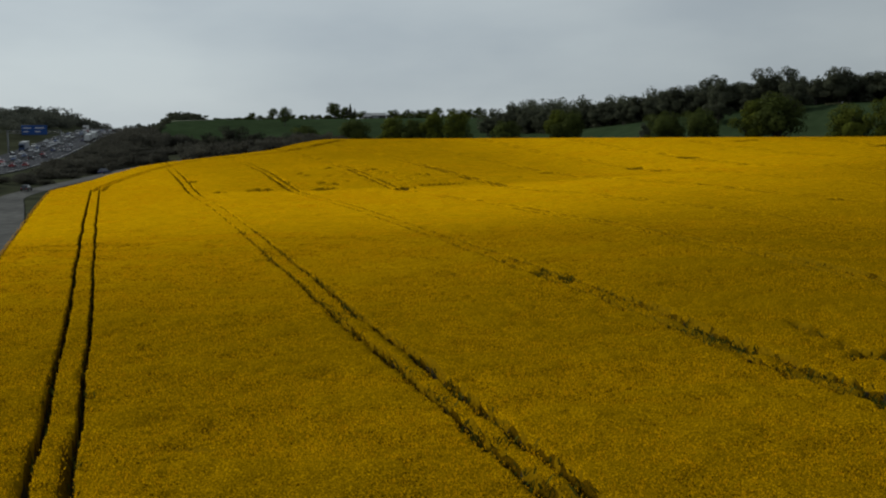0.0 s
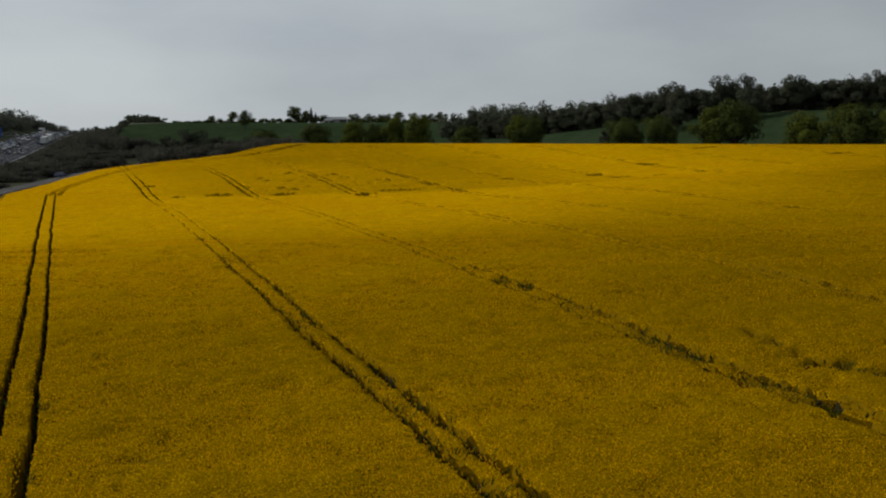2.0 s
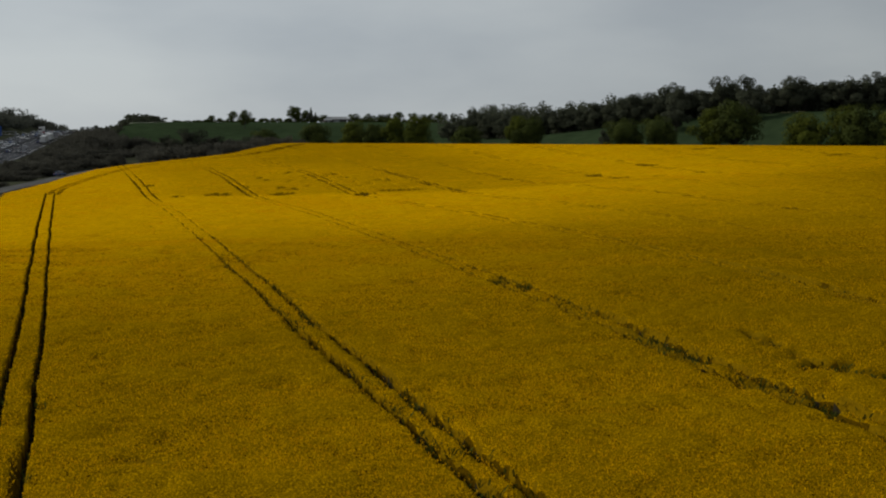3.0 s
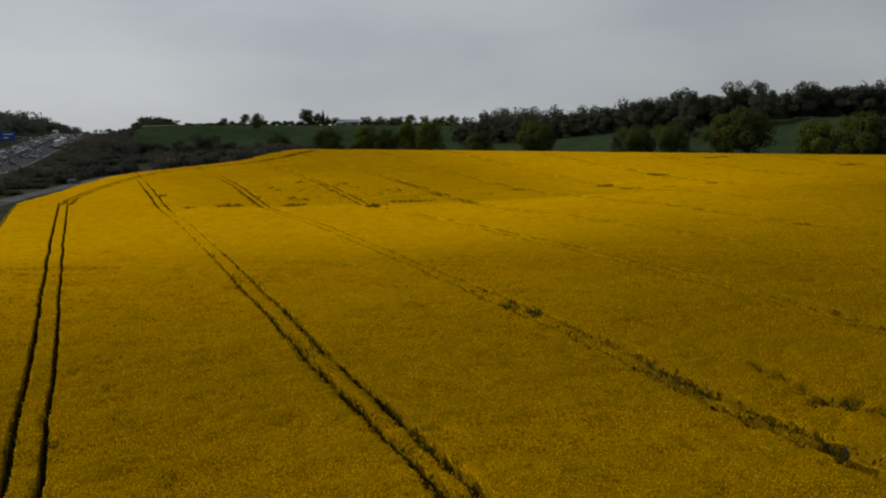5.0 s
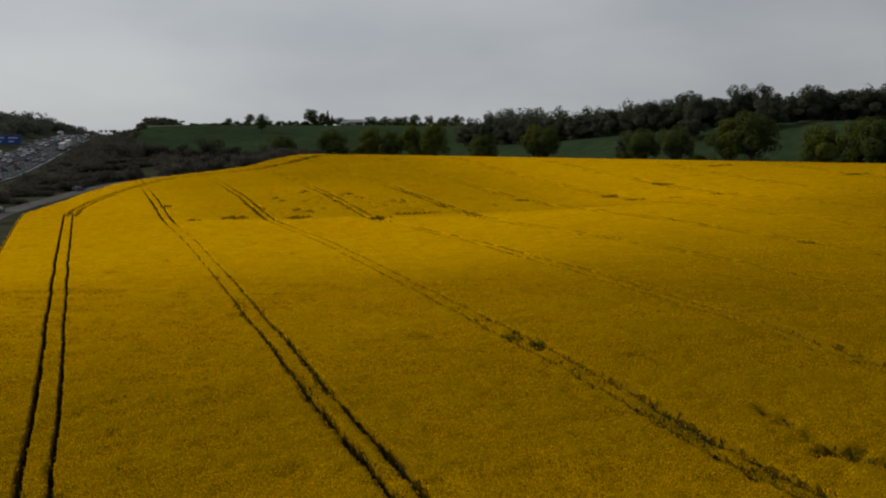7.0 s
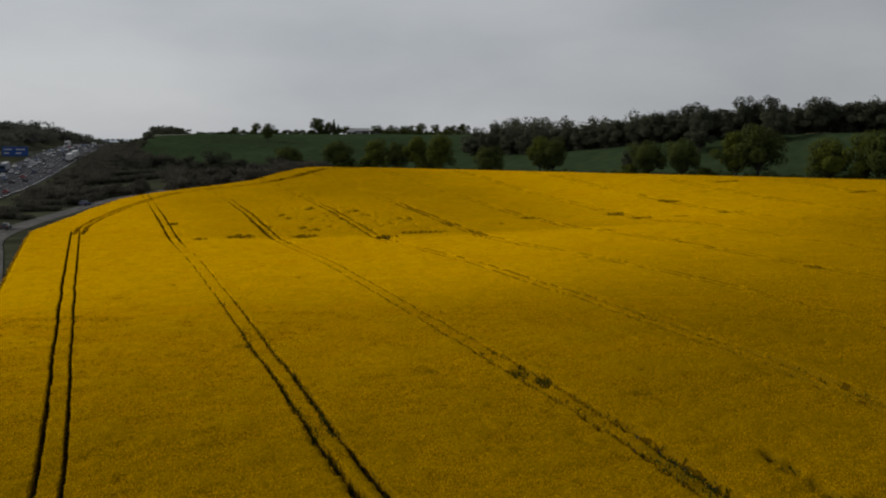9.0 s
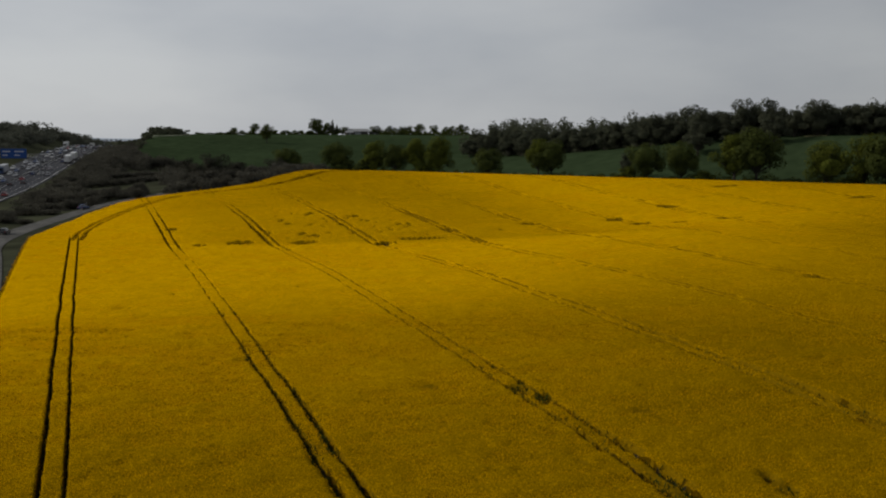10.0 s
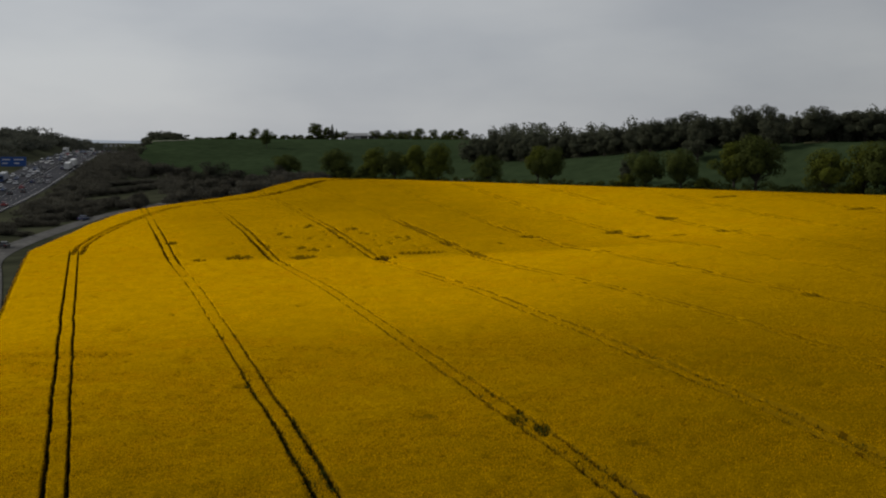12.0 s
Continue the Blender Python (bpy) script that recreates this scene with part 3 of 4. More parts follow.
# dark blades laid over the crop as painted shade between flower heads
fx, fy = scatter(230000, 33, 130, 0.9)
keep_gap = 0.55 * vnoise(fx / 3.2, fy / 1.7, 71) + 0.45 * vnoise(fx / 0.55, fy / 0.5, 72) + 0.2 * rs.rand(len(fx)) > 0.66
tufts("rapeseed_gap_shade", fx[keep_gap], fy[keep_gap], 0.09, 0.06, M_STEM, rs, lambda v, d, r: d < 0.3, 0.03, "dark brown-green blades painted as shade between the flower heads", "buds")


# ---------------------------------------------------------------- roads
def ribbon(name, line, mat, lift=0.0, cross=2):
    """A strip along (x, y, half width, z or None) stations, draped on the ground where z is None."""
    n = len(line)
    P = np.array([(a, b) for a, b, *_ in line], float)
    T = np.gradient(P, axis=0)
    T /= np.linalg.norm(T, axis=1)[:, None]
    N = np.stack([T[:, 1], -T[:, 0]], -1)
    V = []
    for i, (x, y, w, z) in enumerate(line):
        for k in range(cross + 1):
            q = P[i] + N[i] * w * (2 * k / cross - 1)
            V.append((q[0], q[1], (gz(q[0], q[1]) if z is None else z) + lift))
    ids = np.arange(n * (cross + 1)).reshape(n, cross + 1)
    F = np.stack([ids[:-1, :-1], ids[:-1, 1:], ids[1:, 1:], ids[1:, :-1]], -1).reshape(-1, 4)
    return np_mesh(name, np.array(V), F, [mat], None, False)


M_EAST, M_WEST = -123.5, -152.0


def way_x(u, y):
    return u - SLANT * (y - 232.6)


def way_line(u, half, y0, y1, step, lift=0.0):
    return [(way_x(u, y), y, half, float(way_z(y)) + lift) for y in np.arange(y0, y1 + 1, step)]


motorway = tagged(new("road", ribbon("road", way_line((M_EAST + M_WEST) / 2, 13.9, 236, 1196, 10), M_TARMAC)), "grey tarmac motorway with two busy carriageways", "road", kind="structure")
for u in (-124.6, -135.8, -138.2, -150.6):
    mesh_part("edge_line", ribbon("edge_line", way_line(u, 0.10, 238, 1188, 10, 0.012), M_PAINT), motorway)
for u in (-128.3, -132.0, -142.0, -145.8):
    V, F = [], []
    for j, y in enumerate(np.arange(240, 900, 9.0)):
        for (o, yy) in ((-0.1, y), (0.1, y), (0.1, y + 2.4), (-0.1, y + 2.4)):
            V.append((way_x(u, yy) + o, yy, float(way_z(yy)) + 0.025))
        F.append((4 * j, 4 * j + 1, 4 * j + 2, 4 * j + 3))
    mesh_part("lane_marking", np_mesh("lane_marking", np.array(V), np.array(F), [M_PAINT]), motorway)


def crash_barrier(u, y0, y1):
    """A W-beam rail on posts."""
    ob = tagged(new("crash_barrier"), "galvanised steel crash barrier on posts beside the motorway", "barrier")
    ob.location = (way_x(u, y0), y0, float(way_z(y0)))
    base = float(way_z(y0))
    bm = bmesh.new()
    prof = [(0.0, 0.45), (0.06, 0.5), (0.0, 0.58), (0.0, 0.63), (0.06, 0.7), (0.0, 0.78)]
    L = y1 - y0
    prev = None
    for y in np.linspace(0, L, 90):
        row = [bm.verts.new((o - SLANT * y, y, h + float(way_z(y0 + y)) - base)) for o, h in prof]
        if prev:
            for a in range(len(prof) - 1):
                bm.faces.new((prev[a], row[a], row[a + 1], prev[a + 1]))
        prev = row
    rail = part("rail", bm, M_RESERVE, ob)
    bm = bmesh.new()
    for y in np.arange(0, L, 6.4):
        z = float(way_z(y0 + y)) - base
        box(bm, -SLANT * y - 0.1, -SLANT * y - 0.02, y - 0.05, y + 0.05, z - 0.1, z + 0.75)
    tagged(part("posts", bm, M_RESERVE, ob), kind="stuff")
    return ob


crash_barrier(-136.6, 240, 1000)
crash_barrier(-137.4, 240, 1000)

# lane that runs outside the field's hedge-less edge
EDGE_ROAD = [(-53, 130), (-66, 164), (-80, 197), (-95, 231), (-100.5, 261), (-102, 287), (-100.5, 313), (-94.5, 331), (-84, 345)]


def along(line, step):
    P = np.array(line, float)
    d = np.concatenate([[0], np.cumsum(np.hypot(*np.diff(P, axis=0).T))])
    q = np.arange(0, d[-1], step)
    X, Y = np.interp(q, d, P[:, 0]), np.interp(q, d, P[:, 1])
    k = np.ones(7) / 7
    Xp, Yp = np.pad(X, 3, "reflect", reflect_type="odd"), np.pad(Y, 3, "reflect", reflect_type="odd")
    return np.stack([np.convolve(Xp, k, "valid"), np.convolve(Yp, k, "valid")], -1)


def beside(line, off):
    T = np.gradient(line, axis=0)
    T /= np.linalg.norm(T, axis=1)[:, None]
    return line + np.stack([-T[:, 1], T[:, 0]], -1) * off


edge_path = along(EDGE_ROAD, 4.0)
lane_mid = beside(edge_path, 8.3)
LANE = [(x, y, 3.0, None) for x, y in lane_mid]
lane = tagged(new("road", ribbon("road", LANE, M_LANE, 0.16, 6)), "narrow grey tarmac road beside the rape field", "road", kind="structure")
mesh_part("verge", ribbon("verge", [(x, y, 2.5, None) for x, y in beside(edge_path, 2.6)], M_GRASS, 0.10, 2), lane, "rough grass verge")

# pale farm track along the foot of the ridge wood, and bare strips in the wheat
TRACK = along([(-249, 800), (-240, 790), (-228, 788), (-214, 800), (-200, 822)], 6.0)
tagged(new("farm_track", ribbon("farm_track", [(x, y, 1.7, None) for x, y in TRACK], M_CHALK, 0.15, 2)), "pale chalk farm track along the ridge", "track", kind="structure")
for name, pts, w in (("bare_strip", [(52, 428), (60, 420), (69, 412)], 1.0), ("bare_strip", [(155, 458), (160, 455.5), (165, 452)], 1.6),
                     ("bare_strip", [(-163, 598), (-156, 603), (-149, 604)], 2.2)):
    tagged(new(name, ribbon(name, [(x, y, w, None) for x, y in along(pts, 2.0)], M_DRY, 0.25, 2)), "pale bare strip of ground in the wheat", "bare ground", kind="structure")


# ---------------------------------------------------------------- trees
def leaf_cloud(name, lobes, n, leaf, mat, rng, heart=None):
    """Many small leaf sprays on and in a set of lobes (x, y, z, rx, rz), turned outwards from the heart of the crown."""
    L = np.array(lobes)
    wgt = L[:, 3] ** 2
    k = rng.choice(len(L), n, p=wgt / wgt.sum())
    d = rng.normal(size=(n, 3))
    d /= np.linalg.norm(d, axis=1)[:, None]
    r = 0.5 + 0.48 * rng.rand(n) ** 0.6
    lump = 1 + 0.09 * np.sin(d[:, 0] * 5 + k * 1.7) * np.cos(d[:, 1] * 4 + k) + 0.05 * np.sin(d[:, 2] * 9 + 2 * k)
    c = L[k, :3] + d * (r * lump)[:, None] * np.stack([L[k, 3], L[k, 3], L[k, 4]], -1)
    a = rng.normal(size=(n, 3))
    a /= np.linalg.norm(a, axis=1)[:, None]
    nrm = d + rng.normal(size=(n, 3)) * 0.45
    if heart:
        out = c - np.array(heart[:3])
        nrm = 0.45 * d + 1.1 * out / heart[3] + rng.normal(size=(n, 3)) * 0.3
    b = np.cross(nrm, a)
    b /= np.linalg.norm(b, axis=1)[:, None] + 1e-9
    a = np.cross(b, nrm)
    a /= np.linalg.norm(a, axis=1)[:, None] + 1e-9
    s = leaf * (0.5 + rng.rand(n))[:, None]
    V = np.stack([c - a * s - b * s * 0.55, c + a * s * 0.95 - b * s * 0.5, c + a * s * 0.1 + b * s * 1.05], 1).reshape(-1, 3)
    return np_mesh(name, V, np.arange(3 * n).reshape(n, 3), [mat])


def tree(seed, h, w, mat, n, leaf, label, clear=0.22, lobes_n=15, category="tree", name="tree"):
    """A broadleaf tree of height h and crown width w: forked trunk, limbs, lobed crown."""
    rng = np.random.RandomState(seed)
    ob = tagged(new(name), label, category)
    bm = bmesh.new()
    fork = h * (clear + 0.06)
    limb(bm, (0, 0, -0.8), (0, 0, fork * 0.5), h * 0.034, h * 0.026)
    limb(bm, (0, 0, fork * 0.5), (0.1, 0, fork), h * 0.026, h * 0.022)
    lobes = []
    rx = w * 0.5
    for i in range(lobes_n):
        a = 2.399 * i + rng.rand() * 0.7
        t = (i + 0.5) / lobes_n
        zz = h * (clear + 0.13) + t * h * (0.80 - clear) * 0.92
        spread = math.sqrt(max(0.03, 1 - (1.7 * t - 0.72) ** 2)) * rx * (0.40 + 0.48 * rng.rand())
        size = rx * (0.22 + 0.24 * rng.rand())
        p = (math.cos(a) * spread, math.sin(a) * spread, min(zz, h - size * 0.8))
        lobes.append((*p, size, size * 0.85))
        mid = (p[0] * 0.5, p[1] * 0.5, fork + (p[2] - fork) * 0.55)
        limb(bm, (0.1, 0, fork * 0.95), mid, h * 0.013, h * 0.009, 5)
        limb(bm, mid, p, h * 0.009, h * 0.003, 5)
    lobes.append((0, 0, h * (clear + 0.42), rx * 0.6, h * 0.26))
    part("trunk", bm, M_BARK, ob)
    mesh_part("crown", leaf_cloud("crown", lobes, n, leaf, mat, rng, (0, 0, h * (clear + 0.3), rx)), ob)
    return ob


def spruce(seed, h, w):
    rng = np.random.RandomState(seed)
    ob = tagged(new("conifer"), "dark pointed conifer beside the farm on the ridge", "tree")
    bm = bmesh.new()
    limb(bm, (0, 0, -0.5), (0, 0, h * 0.97), h * 0.02, 0.03)
    part("trunk", bm, M_BARK, ob)
    lobes = [(rng.normal() * 0.1, rng.normal() * 0.1, h * (0.12 + 0.84 * i / 9), w * 0.5 * (1.02 - i / 9.5), h * 0.07) for i in range(10)]
    mesh_part("crown", leaf_cloud("crown", lobes, 700, 0.5, M_WOODLEAF, rng), ob)
    return ob


def bush(seed, h, w, mat, n, leaf, label):
    rng = np.random.RandomState(seed)
    ob = tagged(new("bush"), label, "bush")
    bm = bmesh.new()
    lobes = []
    for i in range(8):
        a, r = 2.399 * i, w * 0.32 * math.sqrt((i + 0.3) / 8)
        size = w * (0.17 + 0.1 * rng.rand())
        p = (math.cos(a) * r, math.sin(a) * r, h * (0.33 + 0.30 * rng.rand()))
        lobes.append((*p, size, h * 0.36))
        limb(bm, (0, 0, -0.3), p, 0.07, 0.02, 4)
    part("stem", bm, M_BARK, ob)
    mesh_part("crown", leaf_cloud("crown", lobes, n, leaf, mat, rng), ob)
    return ob


def put(proto, x, y, kx, kz, turn, sink=0.0):
    """A copy of a prototype, scaled, standing on the ground."""
    m = Matrix.Translation((x, y, gz(x, y) - 0.15 - sink)) @ Matrix.Rotation(turn, 4, "Z") @ Matrix.Diagonal((kx, kx, kz, 1))
    return copy_thing(proto, m)


def wood_mass(name, places, n, leaf, mat, label, category="wood"):
    """Far woodland nobody could count: many crowns in one mesh. places: x, y, width, height."""
    rng = np.random.RandomState(len(places))
    lobes = []
    for x, y, w, h in places:
        z = gz(x, y)
        for i in range(4):
            lobes.append((x + rng.normal() * w * 0.2, y + rng.normal() * w * 0.2, z + h * (0.05 + 0.23 * i), w * (0.38 - 0.04 * i), h * 0.24))
    return tagged(new(name, leaf_cloud(name, lobes, n, leaf, mat, rng)), label, category, kind="stuff")


rt = random.Random(5)
OAK_LABEL = "broad oak in dark spring leaf in a hedgerow"
YOUNG_LABEL = "hedgerow tree in fresh yellow-green spring leaf"
oak_protos = [tree(20 + i, 16, 15, M_OAK, 7200, 0.25, OAK_LABEL, 0.12 + 0.05 * (i % 2)) for i in range(3)]
young_protos = [tree(30 + i, 16, 14, M_YOUNG, 7200, 0.25, YOUNG_LABEL, 0.11 + 0.06 * (i % 2)) for i in range(3)]
wood_protos = [tree(40 + i, 16, 13, M_WOODLEAF, 3000, 0.34, "woodland tree in dense dark leaf at the wood", 0.06, 9) for i in range(4)]
bush_protos = [bush(50 + i, 4, 6, M_SCRUB, 1500, 0.19, "dark scrubby bush in rough grass by the motorway") for i in range(3)]
brown_protos = [tree(90 + i, 16, 15, M_TWIG, 5200, 0.26, "brown tree barely in leaf among the scrub", 0.02, 11) for i in range(2)]
conifer = spruce(70, 13, 6)
ridge_protos = [tree(80 + i, 16, 15, M_OAK, 1500, 0.5, "tree in leaf standing against the sky on the ridge", 0.05, 8) for i in range(3)]
used = set()


def plant(protos, x, y, w, h, w0, h0, sink=0.0):
    """Place the prototype itself the first time, copies after that."""
    p = rt.choice(protos)
    turn = rt.uniform(0, 6.28)
    if p.name not in used:
        used.add(p.name)
        p.matrix_basis = Matrix.Translation((x, y, gz(x, y) - 0.15 - sink)) @ Matrix.Rotation(turn, 4, "Z") @ Matrix.Diagonal((w / w0, w / w0, h / h0, 1))
        return p
    k = put(p, x, y, 1, 1, turn, sink)
    k.matrix_basis = Matrix.Translation((x, y, gz(x, y) - 0.15 - sink)) @ Matrix.Rotation(turn, 4, "Z") @ Matrix.Diagonal((w / w0, w / w0, h / h0, 1))
    return k


# hedgerow behind the crest: x, y, height, width, kind
for x, y, h, w, kind in ((-86.9, 555.3, 14.2, 14, 0), (-58.9, 534.3, 16.5, 15, 0), (-37.5, 518.2, 17.6, 13.6, 1), (-27.2, 510.5, 16.8, 12.8, 0), (-16.7, 502.6, 18.8, 12.8, 1),
                         (-5.4, 494.2, 20.6, 13.5, 1), (17, 477.3, 14.8, 14.5, 0), (39, 460.8, 18.8, 11, 1), (44.5, 456.8, 18.4, 13, 0), (81.1, 429.3, 18.0, 15, 0), (93.4, 420, 19.0, 13.5, 0),
                         (111, 406.5, 20.5, 16, 1), (118, 401.4, 23.2, 19.5, 0), (139.5, 385.5, 19.0, 16, 1), (150, 377.6, 20.8, 15, 1), (156.5, 372.7, 22.0, 17, 0), (167, 364.8, 21.2, 17, 1)):
    tagged(plant((oak_protos, young_protos)[kind], x, y, w, h, (12.2, 11.6)[kind], 16), group="hedgerow trees")
for x, y, h, w, kind in ((-55.2, 531.5, 9.2, 14.5, 0), (74, 434.7, 8.4, 8.5, 1), (101, 414.5, 7.2, 9, 1), (146.4, 380.6, 6.4, 10.4, 1), (127.3, 394.9, 4.8, 9, 0), (-42.9, 522.3, 8.6, 9.7, 0), (-11.2, 498.5, 8.2, 8.2, 1)):
    tagged(plant((oak_protos, young_protos)[kind], x, y, w, h, (12.2, 11.6)[kind], 16, 1.0), group="hedgerow trees")
# low hedge under those trees
hedge_places = []
q = -70.0
while q < 190:
    s_ = 390 + rt.uniform(-1.5, 1.5)
    hedge_places.append((q, (s_ - 0.6 * q) / 0.8, rt.uniform(5.5, 8), rt.uniform(2.6, 4.6) + 1.2 * (q > 95)))
    q += rt.uniform(2.2, 4.0)
wood_mass("hedge", hedge_places, 36000, 0.28, M_OAK, "low dark hawthorn hedge beyond the rape field", "hedge")
# trees in the wheat between that hedge and the wood
for x, y, h, w, kind in ((111.5, 470, 16, 14, 2), (140.7, 455, 14.5, 15, 2), (77, 455, 12.5, 9, 2), (-131, 743, 15, 7.5, 0)):
    tagged(plant((oak_protos, young_protos, wood_protos)[kind], x, y, w, h, (12.2, 11.6, 13)[kind], 16), group="hedgerow trees")
# farm ridge
for x, y, h, w in ((-176.8, 850, 6.9, 7.4), (-170, 850, 4.2, 5.6), (-159.7, 850, 10.1, 10.2), (-108.9, 850, 15.7, 15.8), (-102.3, 860, 11.1, 8.5), (-90.9, 880, 7.6, 14), (-79.4, 890, 5.7, 11.6), (-62, 870, 8.4, 11.4),
                   (-50.2, 870, 8.9, 9.5), (-42, 872, 8.3, 9), (-35, 868, 8.5, 9), (-26.2, 870, 10.3, 12.3), (-13.4, 870, 9.4, 8.5), (-3.4, 872, 8.6, 8), (1.6, 868, 9.4, 8), (10.2, 875, 10.8, 11.5)):
    tagged(plant(ridge_protos, x, y, w * 1.2, h * 0.92, 15, 16), "tree in leaf standing against the sky on the ridge", group="ridge trees")
conifer.matrix_basis = Matrix.Translation((-96.6, 855, gz(-96.6, 855)))
for x, y, k in ((-99.5, 858, 0.8), (-93.6, 860, 0.7)):
    copy_thing(conifer, Matrix.Translation((x, y, gz(x, y))) @ Matrix.Diagonal((k, k, k, 1)))
ridge_places = []
q = -207.0
while q < 14:
    tall = 1.2 if q < -182 else 1.6 if q < -150 else 2.8
    if q < -96 or q > -56:
        ridge_places.append((q, 856 + rt.uniform(-3, 3), rt.uniform(6, 9), rt.uniform(0.8, 1.4) * tall))
    q += rt.uniform(2.8, 4.5)
wood_mass("hedge", ridge_places, 22000, 0.4, M_OAK, "low dark hedge along the skyline of the ridge", "hedge")
ridge_wood = []
for i in range(34):
    x = -258 + i * 1.3
    ridge_wood.append((x, 832 + rt.uniform(-5, 8), rt.uniform(7, 10), rt.uniform(3.2, 4.6) + 2.6 * math.sin(i / 33 * 3.1) + 3.5 * max(0, 1 - i / 12)))
wood_mass("ridge_woodland", ridge_wood, 9000, 0.6, M_WOODLEAF, "dense dark copse on the skyline of the ridge")
roadside = [(way_x(rt.uniform(-114, -98), y), y, rt.uniform(6, 9), rt.uniform(3.6, 5.6)) for y in range(690, 860, 12)]
wood_mass("roadside_woodland", roadside, 6000, 0.45, M_WOODLEAF, "dark trees along the edge of the motorway")
# the wood on the rise: its front rows as trees, the depth of it as one mass of leaf
EDGE_W = [(12, 663), (45, 612), (80, 562), (102, 517), (128, 487), (160, 462), (190, 440), (232, 402)]
deep = []
for (ax, ay), (bx, by) in zip(EDGE_W, EDGE_W[1:]):
    L = math.hypot(bx - ax, by - ay)
    for row, gap in ((0, 6.0), (1, 7.0), (2, 8), (3, 9), (4, 10), (5, 12)):
        n = max(1, int(L / gap))
        for i in range(n):
            t = (i + rt.random()) / n
            back = row * 13 + rt.uniform(-5, 5)
            x, y = ax + (bx - ax) * t + back * 0.55, ay + (by - ay) * t + back * 0.83
            w, h = rt.uniform(11, 16), rt.uniform(12, 15) + (3 if rt.random() < 0.15 else 0)
            if row < 3:
                deep.append((x + 3, y + 4, w * 0.8, h * 0.55))
                tagged(plant(wood_protos, x, y, w, h, 13, 16), group="wood on the rise")
            else:
                deep.append((x, y, w, h))
for i in range(26):
    deep.append((14 + i * 2.5 + rt.uniform(-4, 4), 680 + i * 6 + rt.uniform(-8, 8), rt.uniform(11, 15), rt.uniform(12, 15)))
for (ax, ay), (bx, by) in zip(EDGE_W, EDGE_W[1:]):
    for i in range(16):
        t = (i + rt.random()) / 16
        deep.append((ax + (bx - ax) * t + 2, ay + (by - ay) * t + 3, rt.uniform(5, 8), rt.uniform(3.5, 6)))
wood_mass("woodland", deep, 80000, 0.55, M_WOODLEAF, "depth of a dense dark wood on the rise")
# tall rounded oaks that stand out of the wood's edge
for x, y, h, w in ((116, 488, 20, 15), (134, 476, 20.5, 15), (143, 470, 19, 13), (33, 640, 17, 13)):
    tagged(plant(wood_protos, x, y, w, h, 13, 16), "tall round-headed tree at the edge of the wood", group="wood on the rise")
# wooded hill beyond the motorway
far_hill = []
for i in range(420):
    y = rt.uniform(560, 1350)
    u = -168 - rt.random() ** 1.5 * 150
    far_hill.append((way_x(u, y), y, rt.uniform(12, 19), rt.uniform(7.0, 8.6)))
wood_mass("hill_woodland", far_hill, 125000, 0.6, M_HILL, "dense dark woodland covering the hill beyond the motorway")
# scrub between the road and the motorway
for x, y, h, w in ((-96.2, 420, 12.2, 14.7), (-119.2, 470, 9.9, 11), (-81.8, 400, 7.1, 13.1), (-75.3, 400, 5.3, 10.9), (-78.2, 470, 9.9, 12), (-61.3, 440, 7, 14.4), (-52.9, 430, 6.2, 9.4), (-103, 343, 5.6, 6.4),
                   (-88.5, 362, 4.8, 7.9), (-77.6, 358, 2.9, 7.7), (-68, 420, 6.5, 12), (-108, 445, 8, 12), (-90, 440, 8.5, 12)):
    tagged(plant(brown_protos if h > 6.8 else bush_protos, x, y, w, h, *((13, 16) if h > 6.8 else (6, 4))), group="scrub")
# hedge across the rough grass, thicket along the motorway, copse below the wheat, row by the lane
def thicket(line, step, across, low, high, wide):
    for x, y in along(line, step):
        plant(bush_protos, x + rt.uniform(-across, across), y + rt.uniform(-across, across), wide * rt.uniform(0.75, 1.25), rt.uniform(low, high), 6, 4)


thicket([(-152, 396), (-143, 403), (-133, 410), (-127, 436), (-124, 460), (-117, 478)], 3.0, 1.2, 2.4, 3.6, 7)
thicket([(-160, 424), (-152, 446), (-143, 463), (-132, 476)], 3.2, 2, 2.2, 3.4, 8)
thicket([(-161, 430), (-172, 480), (-186, 540), (-200, 600), (-213, 660)], 9, 2.5, 1.6, 3.0, 8)
thicket([(-152, 440), (-163, 480), (-176, 540), (-190, 600), (-203, 650)], 9, 5, 2.6, 4.6, 10)
thicket([(-162, 505), (-156, 525), (-150, 546), (-143, 558)], 5.5, 4, 5.2, 7.8, 10)
thicket([(-172, 520), (-178, 560), (-184, 600)], 4.0, 5, 3.0, 5.0, 10)
thicket([(-138, 338), (-128, 333), (-117, 328), (-110, 340)], 2.6, 2.0, 2.8, 4.6, 6)
thicket([(-143, 352), (-134, 352), (-126, 356), (-118, 362)], 4.0, 3.0, 1.6, 3.0, 6.5)
plant(bush_protos, -100.8, 334, 5.6, 4.4, 6, 4)


def brake(places, n, label):
    """A tangled brake of scrub too dense to count; places: along (u0, u1) of the motorway, (y0, y1), heights, number."""
    spots = []
    for u0, u1, y0, y1, low, high, count in places:
        for i in range(count):
            y = rt.uniform(y0, y1)
            x = way_x(rt.uniform(u0, u1), y)
            if float(outside(np.array([x]), np.array([y]))[0]) > 15:
                spots.append((x, y, rt.uniform(5, 9), rt.uniform(low, high)))
    return wood_mass("scrub", spots, n, 0.24, M_SCRUB, label, "scrub")


